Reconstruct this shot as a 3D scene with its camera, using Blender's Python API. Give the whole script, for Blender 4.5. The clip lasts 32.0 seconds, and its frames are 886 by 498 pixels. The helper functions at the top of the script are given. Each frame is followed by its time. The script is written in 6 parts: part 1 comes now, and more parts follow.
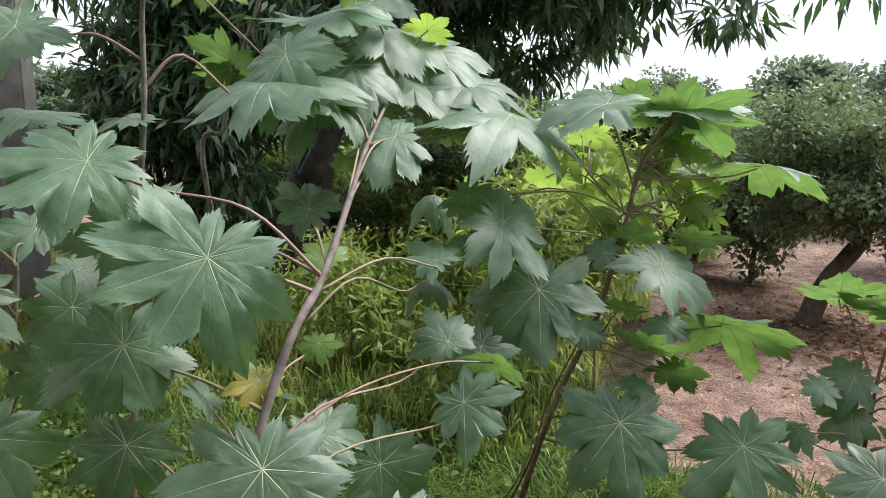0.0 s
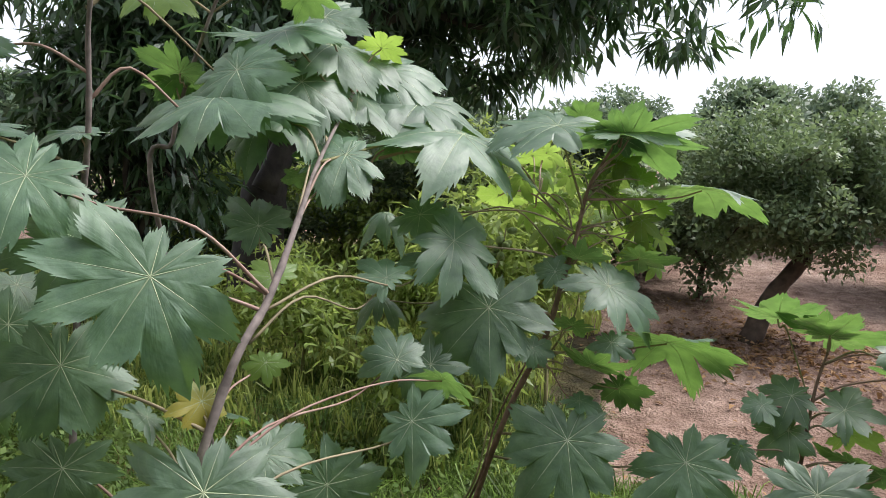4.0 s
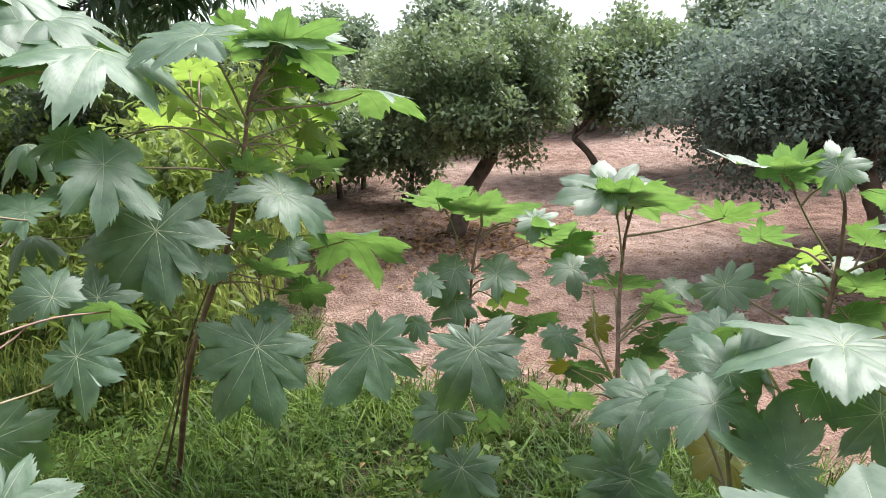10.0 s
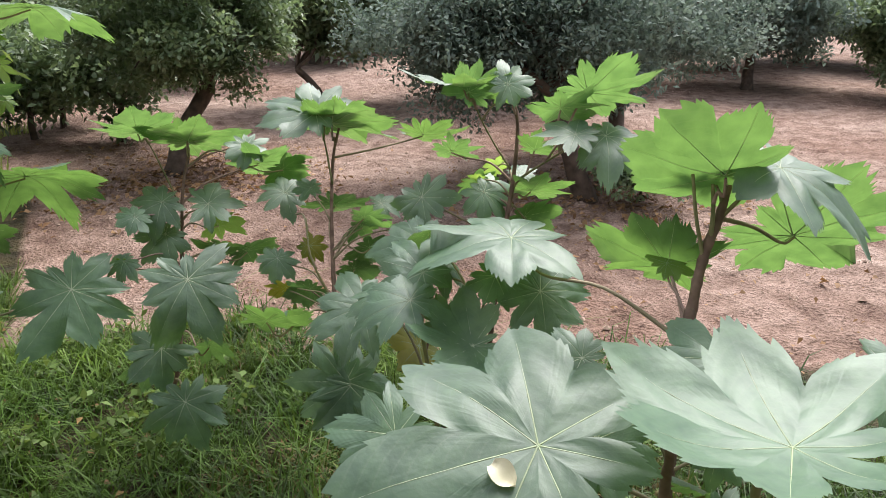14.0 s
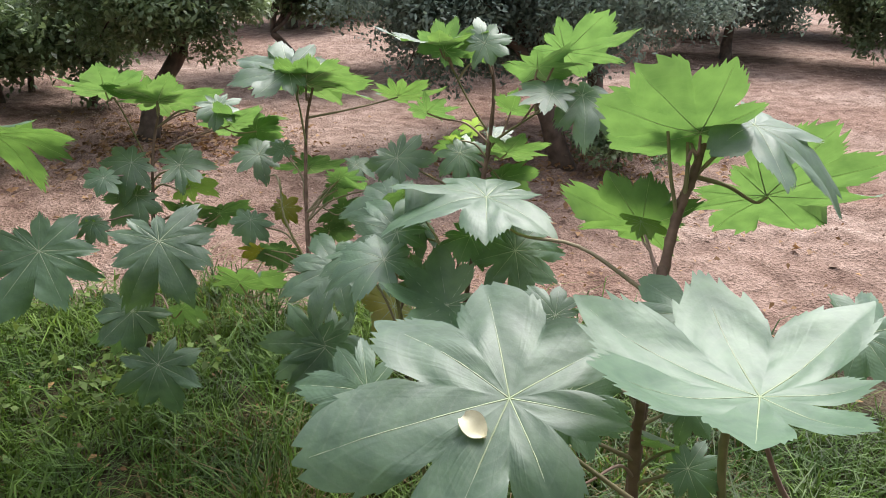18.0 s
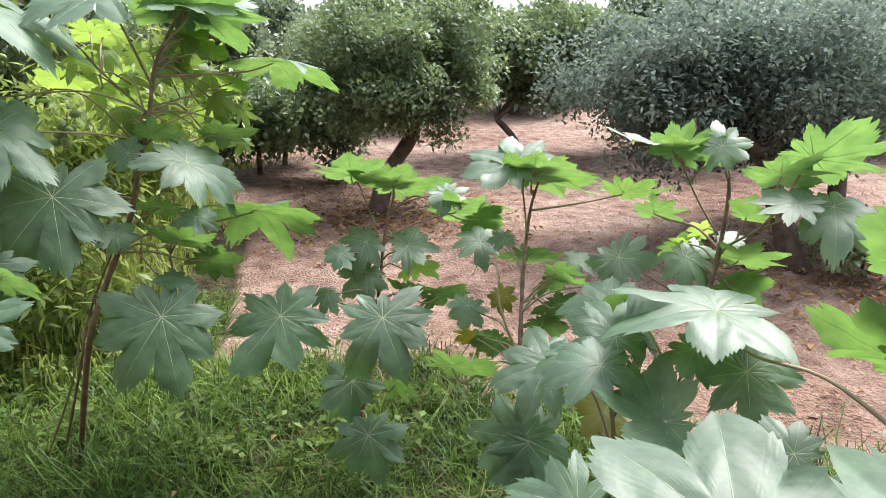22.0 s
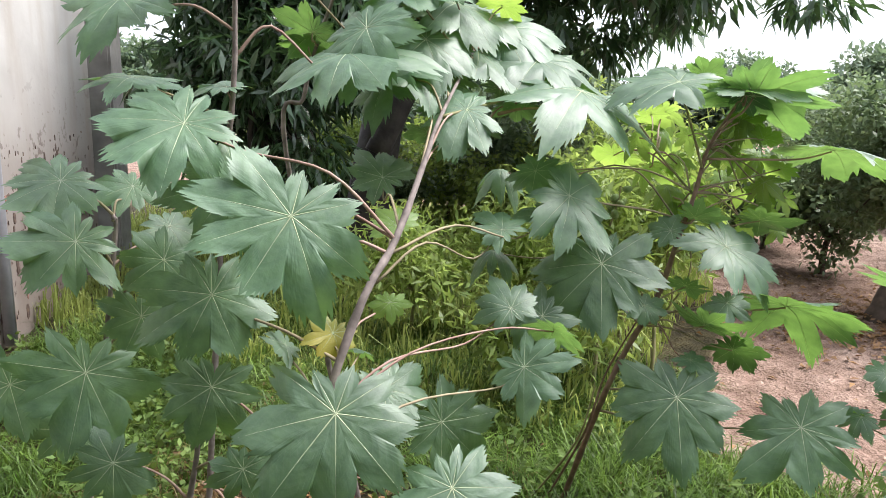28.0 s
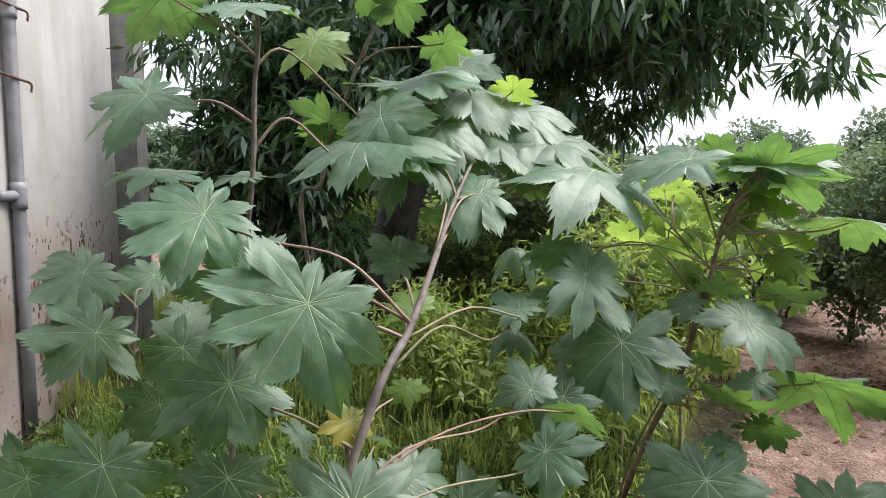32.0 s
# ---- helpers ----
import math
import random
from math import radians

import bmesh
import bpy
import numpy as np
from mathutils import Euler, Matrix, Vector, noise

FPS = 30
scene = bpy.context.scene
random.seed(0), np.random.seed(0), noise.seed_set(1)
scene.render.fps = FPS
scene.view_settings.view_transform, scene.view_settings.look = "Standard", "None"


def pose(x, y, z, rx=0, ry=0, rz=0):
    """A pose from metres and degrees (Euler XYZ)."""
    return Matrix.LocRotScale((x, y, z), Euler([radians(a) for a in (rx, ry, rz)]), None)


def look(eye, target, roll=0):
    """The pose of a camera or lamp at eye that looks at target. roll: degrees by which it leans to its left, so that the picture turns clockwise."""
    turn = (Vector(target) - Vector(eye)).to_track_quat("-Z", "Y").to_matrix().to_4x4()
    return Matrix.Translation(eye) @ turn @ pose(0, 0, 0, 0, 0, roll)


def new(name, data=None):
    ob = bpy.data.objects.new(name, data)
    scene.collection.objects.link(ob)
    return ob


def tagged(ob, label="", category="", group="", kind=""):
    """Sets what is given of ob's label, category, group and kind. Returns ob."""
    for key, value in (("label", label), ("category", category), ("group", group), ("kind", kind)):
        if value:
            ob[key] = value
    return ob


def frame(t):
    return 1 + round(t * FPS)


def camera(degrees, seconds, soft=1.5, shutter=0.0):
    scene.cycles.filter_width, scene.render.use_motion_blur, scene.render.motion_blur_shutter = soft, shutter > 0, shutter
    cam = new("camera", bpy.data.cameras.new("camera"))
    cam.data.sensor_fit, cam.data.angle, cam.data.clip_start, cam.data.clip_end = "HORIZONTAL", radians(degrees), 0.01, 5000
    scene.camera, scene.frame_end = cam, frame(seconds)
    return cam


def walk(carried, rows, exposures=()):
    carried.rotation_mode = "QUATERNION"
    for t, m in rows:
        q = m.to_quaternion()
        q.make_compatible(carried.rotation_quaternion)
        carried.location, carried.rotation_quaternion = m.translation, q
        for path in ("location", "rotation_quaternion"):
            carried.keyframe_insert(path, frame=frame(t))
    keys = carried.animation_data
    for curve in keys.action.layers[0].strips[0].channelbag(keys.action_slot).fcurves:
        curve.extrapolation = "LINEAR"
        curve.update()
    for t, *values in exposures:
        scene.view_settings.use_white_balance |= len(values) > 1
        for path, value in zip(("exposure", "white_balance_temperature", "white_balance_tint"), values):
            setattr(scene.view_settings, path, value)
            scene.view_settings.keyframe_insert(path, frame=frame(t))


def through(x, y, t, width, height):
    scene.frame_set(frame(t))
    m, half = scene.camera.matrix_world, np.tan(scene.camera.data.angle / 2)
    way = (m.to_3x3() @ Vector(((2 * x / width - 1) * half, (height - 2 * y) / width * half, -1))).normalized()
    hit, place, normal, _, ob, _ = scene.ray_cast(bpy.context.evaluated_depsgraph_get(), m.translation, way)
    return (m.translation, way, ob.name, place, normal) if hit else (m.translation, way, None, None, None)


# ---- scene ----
cam = camera(63.61, 32.0, soft=0.5)
PATH = [
    (0, (-0.162, 0.029, 1.583), (-0.841, 1.878, 1.237), 0.33),
    (0.5, (-0.157, 0.023, 1.580), (-0.811, 1.883, 1.245), 0.31),
    (1, (-0.152, 0.027, 1.579), (-0.802, 1.890, 1.253), 0.62),
    (1.5, (-0.152, 0.027, 1.585), (-0.778, 1.898, 1.257), 0.99),
    (2, (-0.139, 0.031, 1.591), (-0.735, 1.912, 1.264), 1.22),
    (2.5, (-0.141, 0.032, 1.598), (-0.726, 1.918, 1.276), 1.45),
    (3, (-0.141, 0.035, 1.598), (-0.715, 1.924, 1.278), 1.37),
    (3.5, (-0.145, 0.034, 1.603), (-0.713, 1.925, 1.288), 1.53),
    (5.5, (-0.131, 0.023, 1.602), (-0.679, 1.922, 1.294), 1.00),
    (6, (-0.119, 0.027, 1.592), (-0.635, 1.931, 1.264), -0.39),
    (6.5, (-0.116, 0.032, 1.577), (-0.585, 1.932, 1.166), -1.30),
    (7, (-0.094, 0.030, 1.570), (-0.475, 1.941, 1.117), -2.24),
    (7.5, (-0.070, 0.026, 1.571), (-0.352, 1.958, 1.135), -2.31),
    (8, (-0.044, 0.015, 1.568), (-0.220, 1.956, 1.119), -2.66),
    (8.5, (-0.018, 0.002, 1.569), (-0.120, 1.947, 1.113), -2.06),
    (9, (0.000, 0.000, 1.565), (-0.005, 1.942, 1.085), -1.81),
    (9.5, (0.030, -0.007, 1.563), (0.124, 1.928, 1.063), -1.81),
    (10, (0.061, -0.013, 1.557), (0.210, 1.914, 1.040), -1.91),
    (10.5, (0.070, -0.017, 1.550), (0.260, 1.901, 1.016), -2.00),
    (11, (0.095, -0.021, 1.550), (0.344, 1.884, 0.996), -1.76),
    (11.5, (0.115, -0.036, 1.549), (0.455, 1.850, 0.979), -1.45),
    (12, (0.134, -0.050, 1.548), (0.544, 1.813, 0.949), -1.39),
    (12.5, (0.152, -0.062, 1.541), (0.616, 1.784, 0.926), -1.46),
    (13, (0.164, -0.076, 1.536), (0.678, 1.753, 0.912), -0.54),
    (13.5, (0.154, -0.086, 1.532), (0.857, 1.651, 0.836), -0.18),
    (14, (0.129, -0.081, 1.526), (0.947, 1.606, 0.830), 0.32),
    (14.5, (0.132, -0.072, 1.524), (1.001, 1.592, 0.836), 0.74),
    (15, (0.149, -0.078, 1.511), (1.055, 1.536, 0.753), 1.09),
    (15.5, (0.156, -0.095, 1.503), (1.133, 1.457, 0.704), 1.62),
    (17.5, (0.149, -0.089, 1.498), (1.057, 1.513, 0.716), 0.92),
    (18, (0.139, -0.083, 1.500), (0.997, 1.550, 0.727), 1.13),
    (18.5, (0.134, -0.077, 1.505), (0.938, 1.592, 0.751), 1.09),
    (19, (0.142, -0.075, 1.511), (0.864, 1.627, 0.748), 0.96),
    (19.5, (0.144, -0.075, 1.517), (0.746, 1.686, 0.784), 0.60),
    (20, (0.124, -0.069, 1.523), (0.589, 1.744, 0.818), 0.06),
    (20.5, (0.114, -0.062, 1.534), (0.530, 1.779, 0.871), 0.61),
    (21, (0.116, -0.061, 1.541), (0.485, 1.812, 0.945), -0.09),
    (21.5, (0.113, -0.054, 1.538), (0.463, 1.827, 0.956), -0.74),
    (22, (0.109, -0.057, 1.539), (0.458, 1.828, 0.967), 0.33),
    (22.5, (0.097, -0.053, 1.545), (0.326, 1.857, 0.997), 0.49),
    (23, (0.064, -0.046, 1.545), (0.155, 1.869, 0.974), 0.30),
    (23.5, (0.079, -0.033, 1.551), (-0.063, 1.872, 0.955), -0.85),
    (24, (0.035, -0.031, 1.546), (-0.252, 1.864, 0.974), -0.33),
    (24.5, (0.002, -0.035, 1.541), (-0.431, 1.838, 0.987), -0.52),
    (25, (-0.039, -0.026, 1.543), (-0.581, 1.822, 1.000), 0.43),
    (25.5, (-0.079, -0.027, 1.554), (-0.721, 1.798, 1.046), 1.10),
    (27.5, (-0.132, -0.047, 1.567), (-0.896, 1.750, 1.133), 1.93),
    (28, (-0.152, -0.049, 1.566), (-0.979, 1.727, 1.162), 1.70),
    (28.5, (-0.165, -0.049, 1.566), (-1.096, 1.681, 1.186), -0.35),
    (29, (-0.193, -0.051, 1.572), (-1.207, 1.635, 1.215), -0.10),
    (29.5, (-0.193, -0.060, 1.574), (-1.242, 1.618, 1.284), 0.60),
    (30, (-0.196, -0.061, 1.577), (-1.318, 1.585, 1.392), 0.67),
    (30.5, (-0.213, -0.067, 1.590), (-1.374, 1.555, 1.449), 1.07),
    (31, (-0.179, -0.059, 1.584), (-1.197, 1.653, 1.399), 0.58),
    (31.5, (-0.162, -0.051, 1.590), (-1.096, 1.707, 1.401), 0.27),
    (32, (-0.142, -0.046, 1.590), (-1.036, 1.732, 1.388), 0.13),
]
walk(cam, [(t, look(eye, target, roll)) for t, eye, target, roll in PATH],
     [(0, 0.52), (2, 0.52), (5.8, 0.26), (7, 0.76), (9, 0.72), (10, 0.95), (11, 1.05), (13, 0.96), (14, 0.66), (15, 0.62), (18, 0.62), (20, 0.84), (22, 1.08), (23, 1.04), (24, 1.32), (25, 1.36), (28, 1.0), (29, 1.04), (30.3, 0.76), (31, 0.64), (32, 0.54)])

# world and sun: bright overcast day
SUN_ELEVATION, SUN_ROTATION = radians(56), radians(52)
world = bpy.data.worlds.new("overcast_sky")
scene.world = world
world.use_nodes = True
wn = world.node_tree.nodes
wl = world.node_tree.links
sky = wn.new("ShaderNodeTexSky")
sky.sky_type = 'NISHITA'
sky.sun_disc = False
sky.sun_elevation, sky.sun_rotation = SUN_ELEVATION, SUN_ROTATION
sky.dust_density = 4.0
cloud = wn.new("ShaderNodeMix")
cloud.data_type = 'RGBA'
cloud.inputs[0].default_value = 0.72
cloud.inputs[7].default_value = (11.3, 12.0, 13.7, 1)
wl.new(sky.outputs[0], cloud.inputs[6])
wl.new(cloud.outputs[2], wn["Background"].inputs["Color"])
wn["Background"].inputs["Strength"].default_value = 0.094
sun_data = bpy.data.lights.new("sun", 'SUN')
sun_data.energy = 4.3
sun_data.angle = radians(34)
sun_data.color = (1.0, 0.965, 0.945)
sun = new("sun", sun_data)
sun.matrix_world = look((6 * math.sin(SUN_ROTATION), 6 * math.cos(SUN_ROTATION), 6 * math.tan(SUN_ELEVATION)), (0, 0, 0))


# ---- materials ----
def material(name):
    m = bpy.data.materials.new(name)
    m.use_nodes = True
    return m, m.node_tree.nodes, m.node_tree.links, m.node_tree.nodes["Principled BSDF"]


def tex(nodes, links, kind, scale, detail=4.0, coord="Object", **more):
    c = nodes.new("ShaderNodeTexCoord")
    t = nodes.new(kind)
    t.inputs["Scale"].default_value = scale
    if "Detail" in t.inputs:
        t.inputs["Detail"].default_value = detail
    for key, value in more.items():
        t.inputs[key].default_value = value
    links.new(c.outputs[coord], t.inputs["Vector"])
    return t


def ramp(nodes, links, source, stops):
    r = nodes.new("ShaderNodeValToRGB")
    e = r.color_ramp.elements
    while len(e) < len(stops):
        e.new(0.5)
    for el, (p, c) in zip(e, stops):
        el.position = p
        el.color = (*c, 1) if len(c) == 3 else c
    links.new(source, r.inputs["Fac"])
    return r.outputs["Color"]


def mixed(nodes, links, fac, a, b, blend='MIX'):
    m = nodes.new("ShaderNodeMix")
    m.data_type, m.blend_type = 'RGBA', blend
    for value, socket in ((fac, m.inputs[0]), (a, m.inputs[6]), (b, m.inputs[7])):
        if hasattr(value, "is_linked"):
            links.new(value, socket)
        elif isinstance(value, (int, float)):
            socket.default_value = value
        else:
            socket.default_value = (*value, 1)
    return m.outputs[2]


def bump(nodes, links, height, bsdf, strength, distance):
    b = nodes.new("ShaderNodeBump")
    b.inputs["Strength"].default_value = strength
    b.inputs["Distance"].default_value = distance
    links.new(height, b.inputs["Height"])
    links.new(b.outputs["Normal"], bsdf.inputs["Normal"])


def leaf_material(name, dark, light, glow, rough=0.42, scale=14.0, through=0.35, spots=0.0, veins=False, spec=0.5, uneven=(0.72, 1.3), waxy=0.0):
    """A leaf: its own colour, lets some light through."""
    m, n, l, p = material(name)
    t = tex(n, l, "ShaderNodeTexNoise", scale, 5.0)
    info = n.new("ShaderNodeNewGeometry")
    col = ramp(n, l, t.outputs[0], [(0.3, dark), (0.7, light)])
    vary = n.new("ShaderNodeHueSaturation")
    spread = n.new("ShaderNodeMapRange")
    spread.inputs[3].default_value, spread.inputs[4].default_value = uneven
    l.new(info.outputs["Random Per Island"], spread.inputs[0])
    l.new(spread.outputs[0], vary.inputs["Value"])
    l.new(col, vary.inputs["Color"])
    col = vary.outputs[0]
    height = t.outputs[0]
    if veins:
        ob = n.new("ShaderNodeObjectInfo")
        per = n.new("ShaderNodeMapRange")
        per.inputs[3].default_value, per.inputs[4].default_value = 0.8, 1.2
        l.new(ob.outputs["Random"], per.inputs[0])
        l.new(per.outputs[0], vary.inputs["Value"])
        w = n.new("ShaderNodeTexWave")
        uv = n.new("ShaderNodeTexCoord")
        w.inputs["Scale"].default_value = 1.5
        w.inputs["Distortion"].default_value = 1.2
        w.inputs["Detail"].default_value = 1.0
        l.new(uv.outputs["UV"], w.inputs["Vector"])
        fine = n.new("ShaderNodeMapRange")
        fine.inputs[1].default_value, fine.inputs[2].default_value = 0.9, 1.0
        l.new(w.outputs["Fac"], fine.inputs[0])
        faint = n.new("ShaderNodeMath")
        faint.operation = 'MULTIPLY'
        faint.inputs[1].default_value = 0.16
        l.new(fine.outputs[0], faint.inputs[0])
        col = mixed(n, l, faint.outputs[0], col, (0.26, 0.36, 0.2))
        quilt = tex(n, l, "ShaderNodeTexNoise", 60.0, 4.0)
        height = mixed(n, l, 0.05, mixed(n, l, 0.5, t.outputs[0], quilt.outputs[0]), w.outputs["Fac"])
    if spots:
        s = tex(n, l, "ShaderNodeTexVoronoi", 38.0)
        big = tex(n, l, "ShaderNodeTexNoise", 7.0, 2.0)
        near = ramp(n, l, s.outputs["Distance"], [(0.08, (1, 1, 1)), (0.2, (0, 0, 0))])
        where = ramp(n, l, big.outputs[0], [(0.52, (0, 0, 0)), (0.62, (1, 1, 1))])
        both = mixed(n, l, 1.0, near, where, 'MULTIPLY')
        col = mixed(n, l, both, col, (0.035, 0.028, 0.012))
    l.new(col, p.inputs["Base Color"])
    p.inputs["Roughness"].default_value = rough
    p.inputs["Specular IOR Level"].default_value = spec
    p.inputs["Coat Weight"].default_value = waxy
    p.inputs["Coat Roughness"].default_value = 0.5
    p.inputs["Coat IOR"].default_value = 1.5
    bump(n, l, height, p, 0.45 if veins else 0.3, 0.006)
    tr = n.new("ShaderNodeBsdfTranslucent")
    shine = ramp(n, l, t.outputs[0], [(0.3, tuple(0.72 * g for g in glow)), (0.7, tuple(1.2 * g for g in glow))])
    tint = mixed(n, l, 1.0, vary.outputs[0], shine, 'SCREEN')
    if veins:
        tint = mixed(n, l, faint.outputs[0], tint, (0.05, 0.12, 0.01))
    l.new(tint, tr.inputs["Color"])
    mix = n.new("ShaderNodeMixShader")
    mix.inputs[0].default_value = through
    out = n["Material Output"]
    l.new(p.outputs[0], mix.inputs[1])
    l.new(tr.outputs[0], mix.inputs[2])
    l.new(mix.outputs[0], out.inputs["Surface"])
    return m


CASTOR = {
    "green": leaf_material("castor_leaf", (0.042, 0.108, 0.055), (0.08, 0.166, 0.087), (0.2, 0.36, 0.022), 0.6, 26.0, 0.33, 1.0, True, 0.7, waxy=1.0),
    "young": leaf_material("castor_leaf_young", (0.11, 0.2, 0.05), (0.2, 0.3, 0.09), (0.3, 0.46, 0.04), 0.42, 9.0, 0.48, 0.0, True),
    "yellow": leaf_material("castor_leaf_yellow", (0.075, 0.125, 0.02), (0.34, 0.29, 0.04), (0.27, 0.24, 0.015), 0.5, 9.0, 0.42, 1.0, True),
}
VEIN = leaf_material("castor_vein", (0.36, 0.44, 0.25), (0.5, 0.57, 0.35), (0.2, 0.3, 0.1), 0.5, 20.0, 0.2)
MANGO_LEAF = leaf_material("mango_leaf", (0.026, 0.058, 0.028), (0.068, 0.125, 0.06), (0.1, 0.2, 0.035), 0.33, 6.0, 0.24, spec=0.8, uneven=(0.5, 1.6))
ORCHARD_LEAF = leaf_material("orchard_leaf", (0.07, 0.115, 0.06), (0.19, 0.25, 0.13), (0.17, 0.24, 0.07), 0.5, 3.0, 0.3, spec=0.5)
# orchard leaf with bluish haze and sky sheen mixed into its colour
HAZY_LEAF = leaf_material("hazy_orchard_leaf", (0.09, 0.135, 0.11), (0.21, 0.26, 0.22), (0.14, 0.2, 0.12), 0.65, 3.0, 0.28, spec=0.3, uneven=(0.6, 1.3))
FAR_LEAF = leaf_material("far_leaf", (0.08, 0.125, 0.08), (0.15, 0.2, 0.12), (0.16, 0.22, 0.09), 0.45, 1.2, 0.3)
GROUND_WEED = leaf_material("ground_weed", (0.06, 0.11, 0.028), (0.15, 0.21, 0.065), (0.16, 0.22, 0.03), 0.6, 4.0, 0.3, spec=0.2, uneven=(0.5, 1.4))
WEED_LEAF = leaf_material("weed_leaf", (0.11, 0.18, 0.035), (0.27, 0.34, 0.1), (0.28, 0.37, 0.06), 0.45, 4.0, 0.45)
# lighter copy of the grass: the bank's sunlit look is in the colour
BANK_GRASS_LIT = leaf_material("bank_grass_lit", (0.14, 0.19, 0.04), (0.4, 0.45, 0.13), (0.3, 0.36, 0.06), 0.55, 2.2, 0.36)
GRASS = leaf_material("grass_blade", (0.025, 0.065, 0.011), (0.11, 0.175, 0.032), (0.11, 0.18, 0.018), 0.5, 2.2, 0.3, spec=0.3, uneven=(0.25, 1.8))
DRY_GRASS = leaf_material("dry_grass", (0.12, 0.085, 0.035), (0.3, 0.22, 0.1), (0.2, 0.14, 0.03), 0.7, 4.0, 0.25)
DRY_LEAF = leaf_material("dry_leaf", (0.16, 0.08, 0.035), (0.34, 0.2, 0.09), (0.1, 0.05, 0.01), 0.7, 9.0, 0.15)


def bark_material(name, a, b, scale, depth):
    m, n, l, p = material(name)
    t = tex(n, l, "ShaderNodeTexNoise", scale, 8.0)
    l.new(ramp(n, l, t.outputs[0], [(0.3, a), (0.68, b)]), p.inputs["Base Color"])
    p.inputs["Roughness"].default_value = 0.8
    bump(n, l, t.outputs[0], p, 0.7, depth)
    return m


STEM = bark_material("castor_stem", (0.11, 0.09, 0.082), (0.26, 0.215, 0.2), 30.0, 0.004)
STEM_BROWN = bark_material("castor_stem_brown", (0.105, 0.062, 0.045), (0.25, 0.16, 0.115), 30.0, 0.004)
STEM_GREEN = bark_material("castor_shoot", (0.14, 0.16, 0.06), (0.28, 0.24, 0.12), 18.0, 0.002)
PETIOLE = bark_material("castor_petiole", (0.2, 0.17, 0.1), (0.34, 0.28, 0.18), 12.0, 0.001)
PETIOLE_RED = bark_material("castor_petiole_red", (0.24, 0.14, 0.115), (0.38, 0.27, 0.22), 12.0, 0.001)
BARK_DARK = bark_material("mango_bark", (0.025, 0.02, 0.018), (0.075, 0.062, 0.052), 9.0, 0.02)
BARK = bark_material("orchard_bark", (0.05, 0.035, 0.026), (0.14, 0.1, 0.075), 14.0, 0.015)


def soil_material():
    m, n, l, p = material("field_soil")
    big = tex(n, l, "ShaderNodeTexNoise", 0.55, 4.0)
    mid = tex(n, l, "ShaderNodeTexNoise", 6.0, 8.0)
    fine = tex(n, l, "ShaderNodeTexNoise", 55.0, 8.0)
    base = ramp(n, l, mid.outputs[0], [(0.28, (0.2, 0.14, 0.118)), (0.5, (0.35, 0.268, 0.232)), (0.75, (0.5, 0.4, 0.358))])
    patch = ramp(n, l, big.outputs[0], [(0.35, (0.75, 0.62, 0.55)), (0.65, (1.1, 1.05, 1.0))])
    col = mixed(n, l, 1.0, base, patch, 'MULTIPLY')
    sod_shade = n.new("ShaderNodeAttribute")
    sod_shade.attribute_name = "sod_shade"
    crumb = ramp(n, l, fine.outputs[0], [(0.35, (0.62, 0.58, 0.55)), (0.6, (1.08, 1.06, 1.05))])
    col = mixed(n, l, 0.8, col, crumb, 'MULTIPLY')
    # dark rooted earth, with the shade of the gaps between blades painted in
    col = mixed(n, l, sod_shade.outputs["Fac"], col, ramp(n, l, mid.outputs[0], [(0.35, (0.03, 0.026, 0.014)), (0.65, (0.085, 0.07, 0.035))]))
    l.new(col, p.inputs["Base Color"])
    p.inputs["Roughness"].default_value = 0.95
    p.inputs["Specular IOR Level"].default_value = 0.2
    mixh = mixed(n, l, 0.3, mid.outputs[0], fine.outputs[0])
    bump(n, l, mixh, p, 1.0, 0.14)
    return m


SOIL = soil_material()
CLOD = bark_material("soil_clod", (0.24, 0.145, 0.105), (0.46, 0.33, 0.26), 16.0, 0.01)


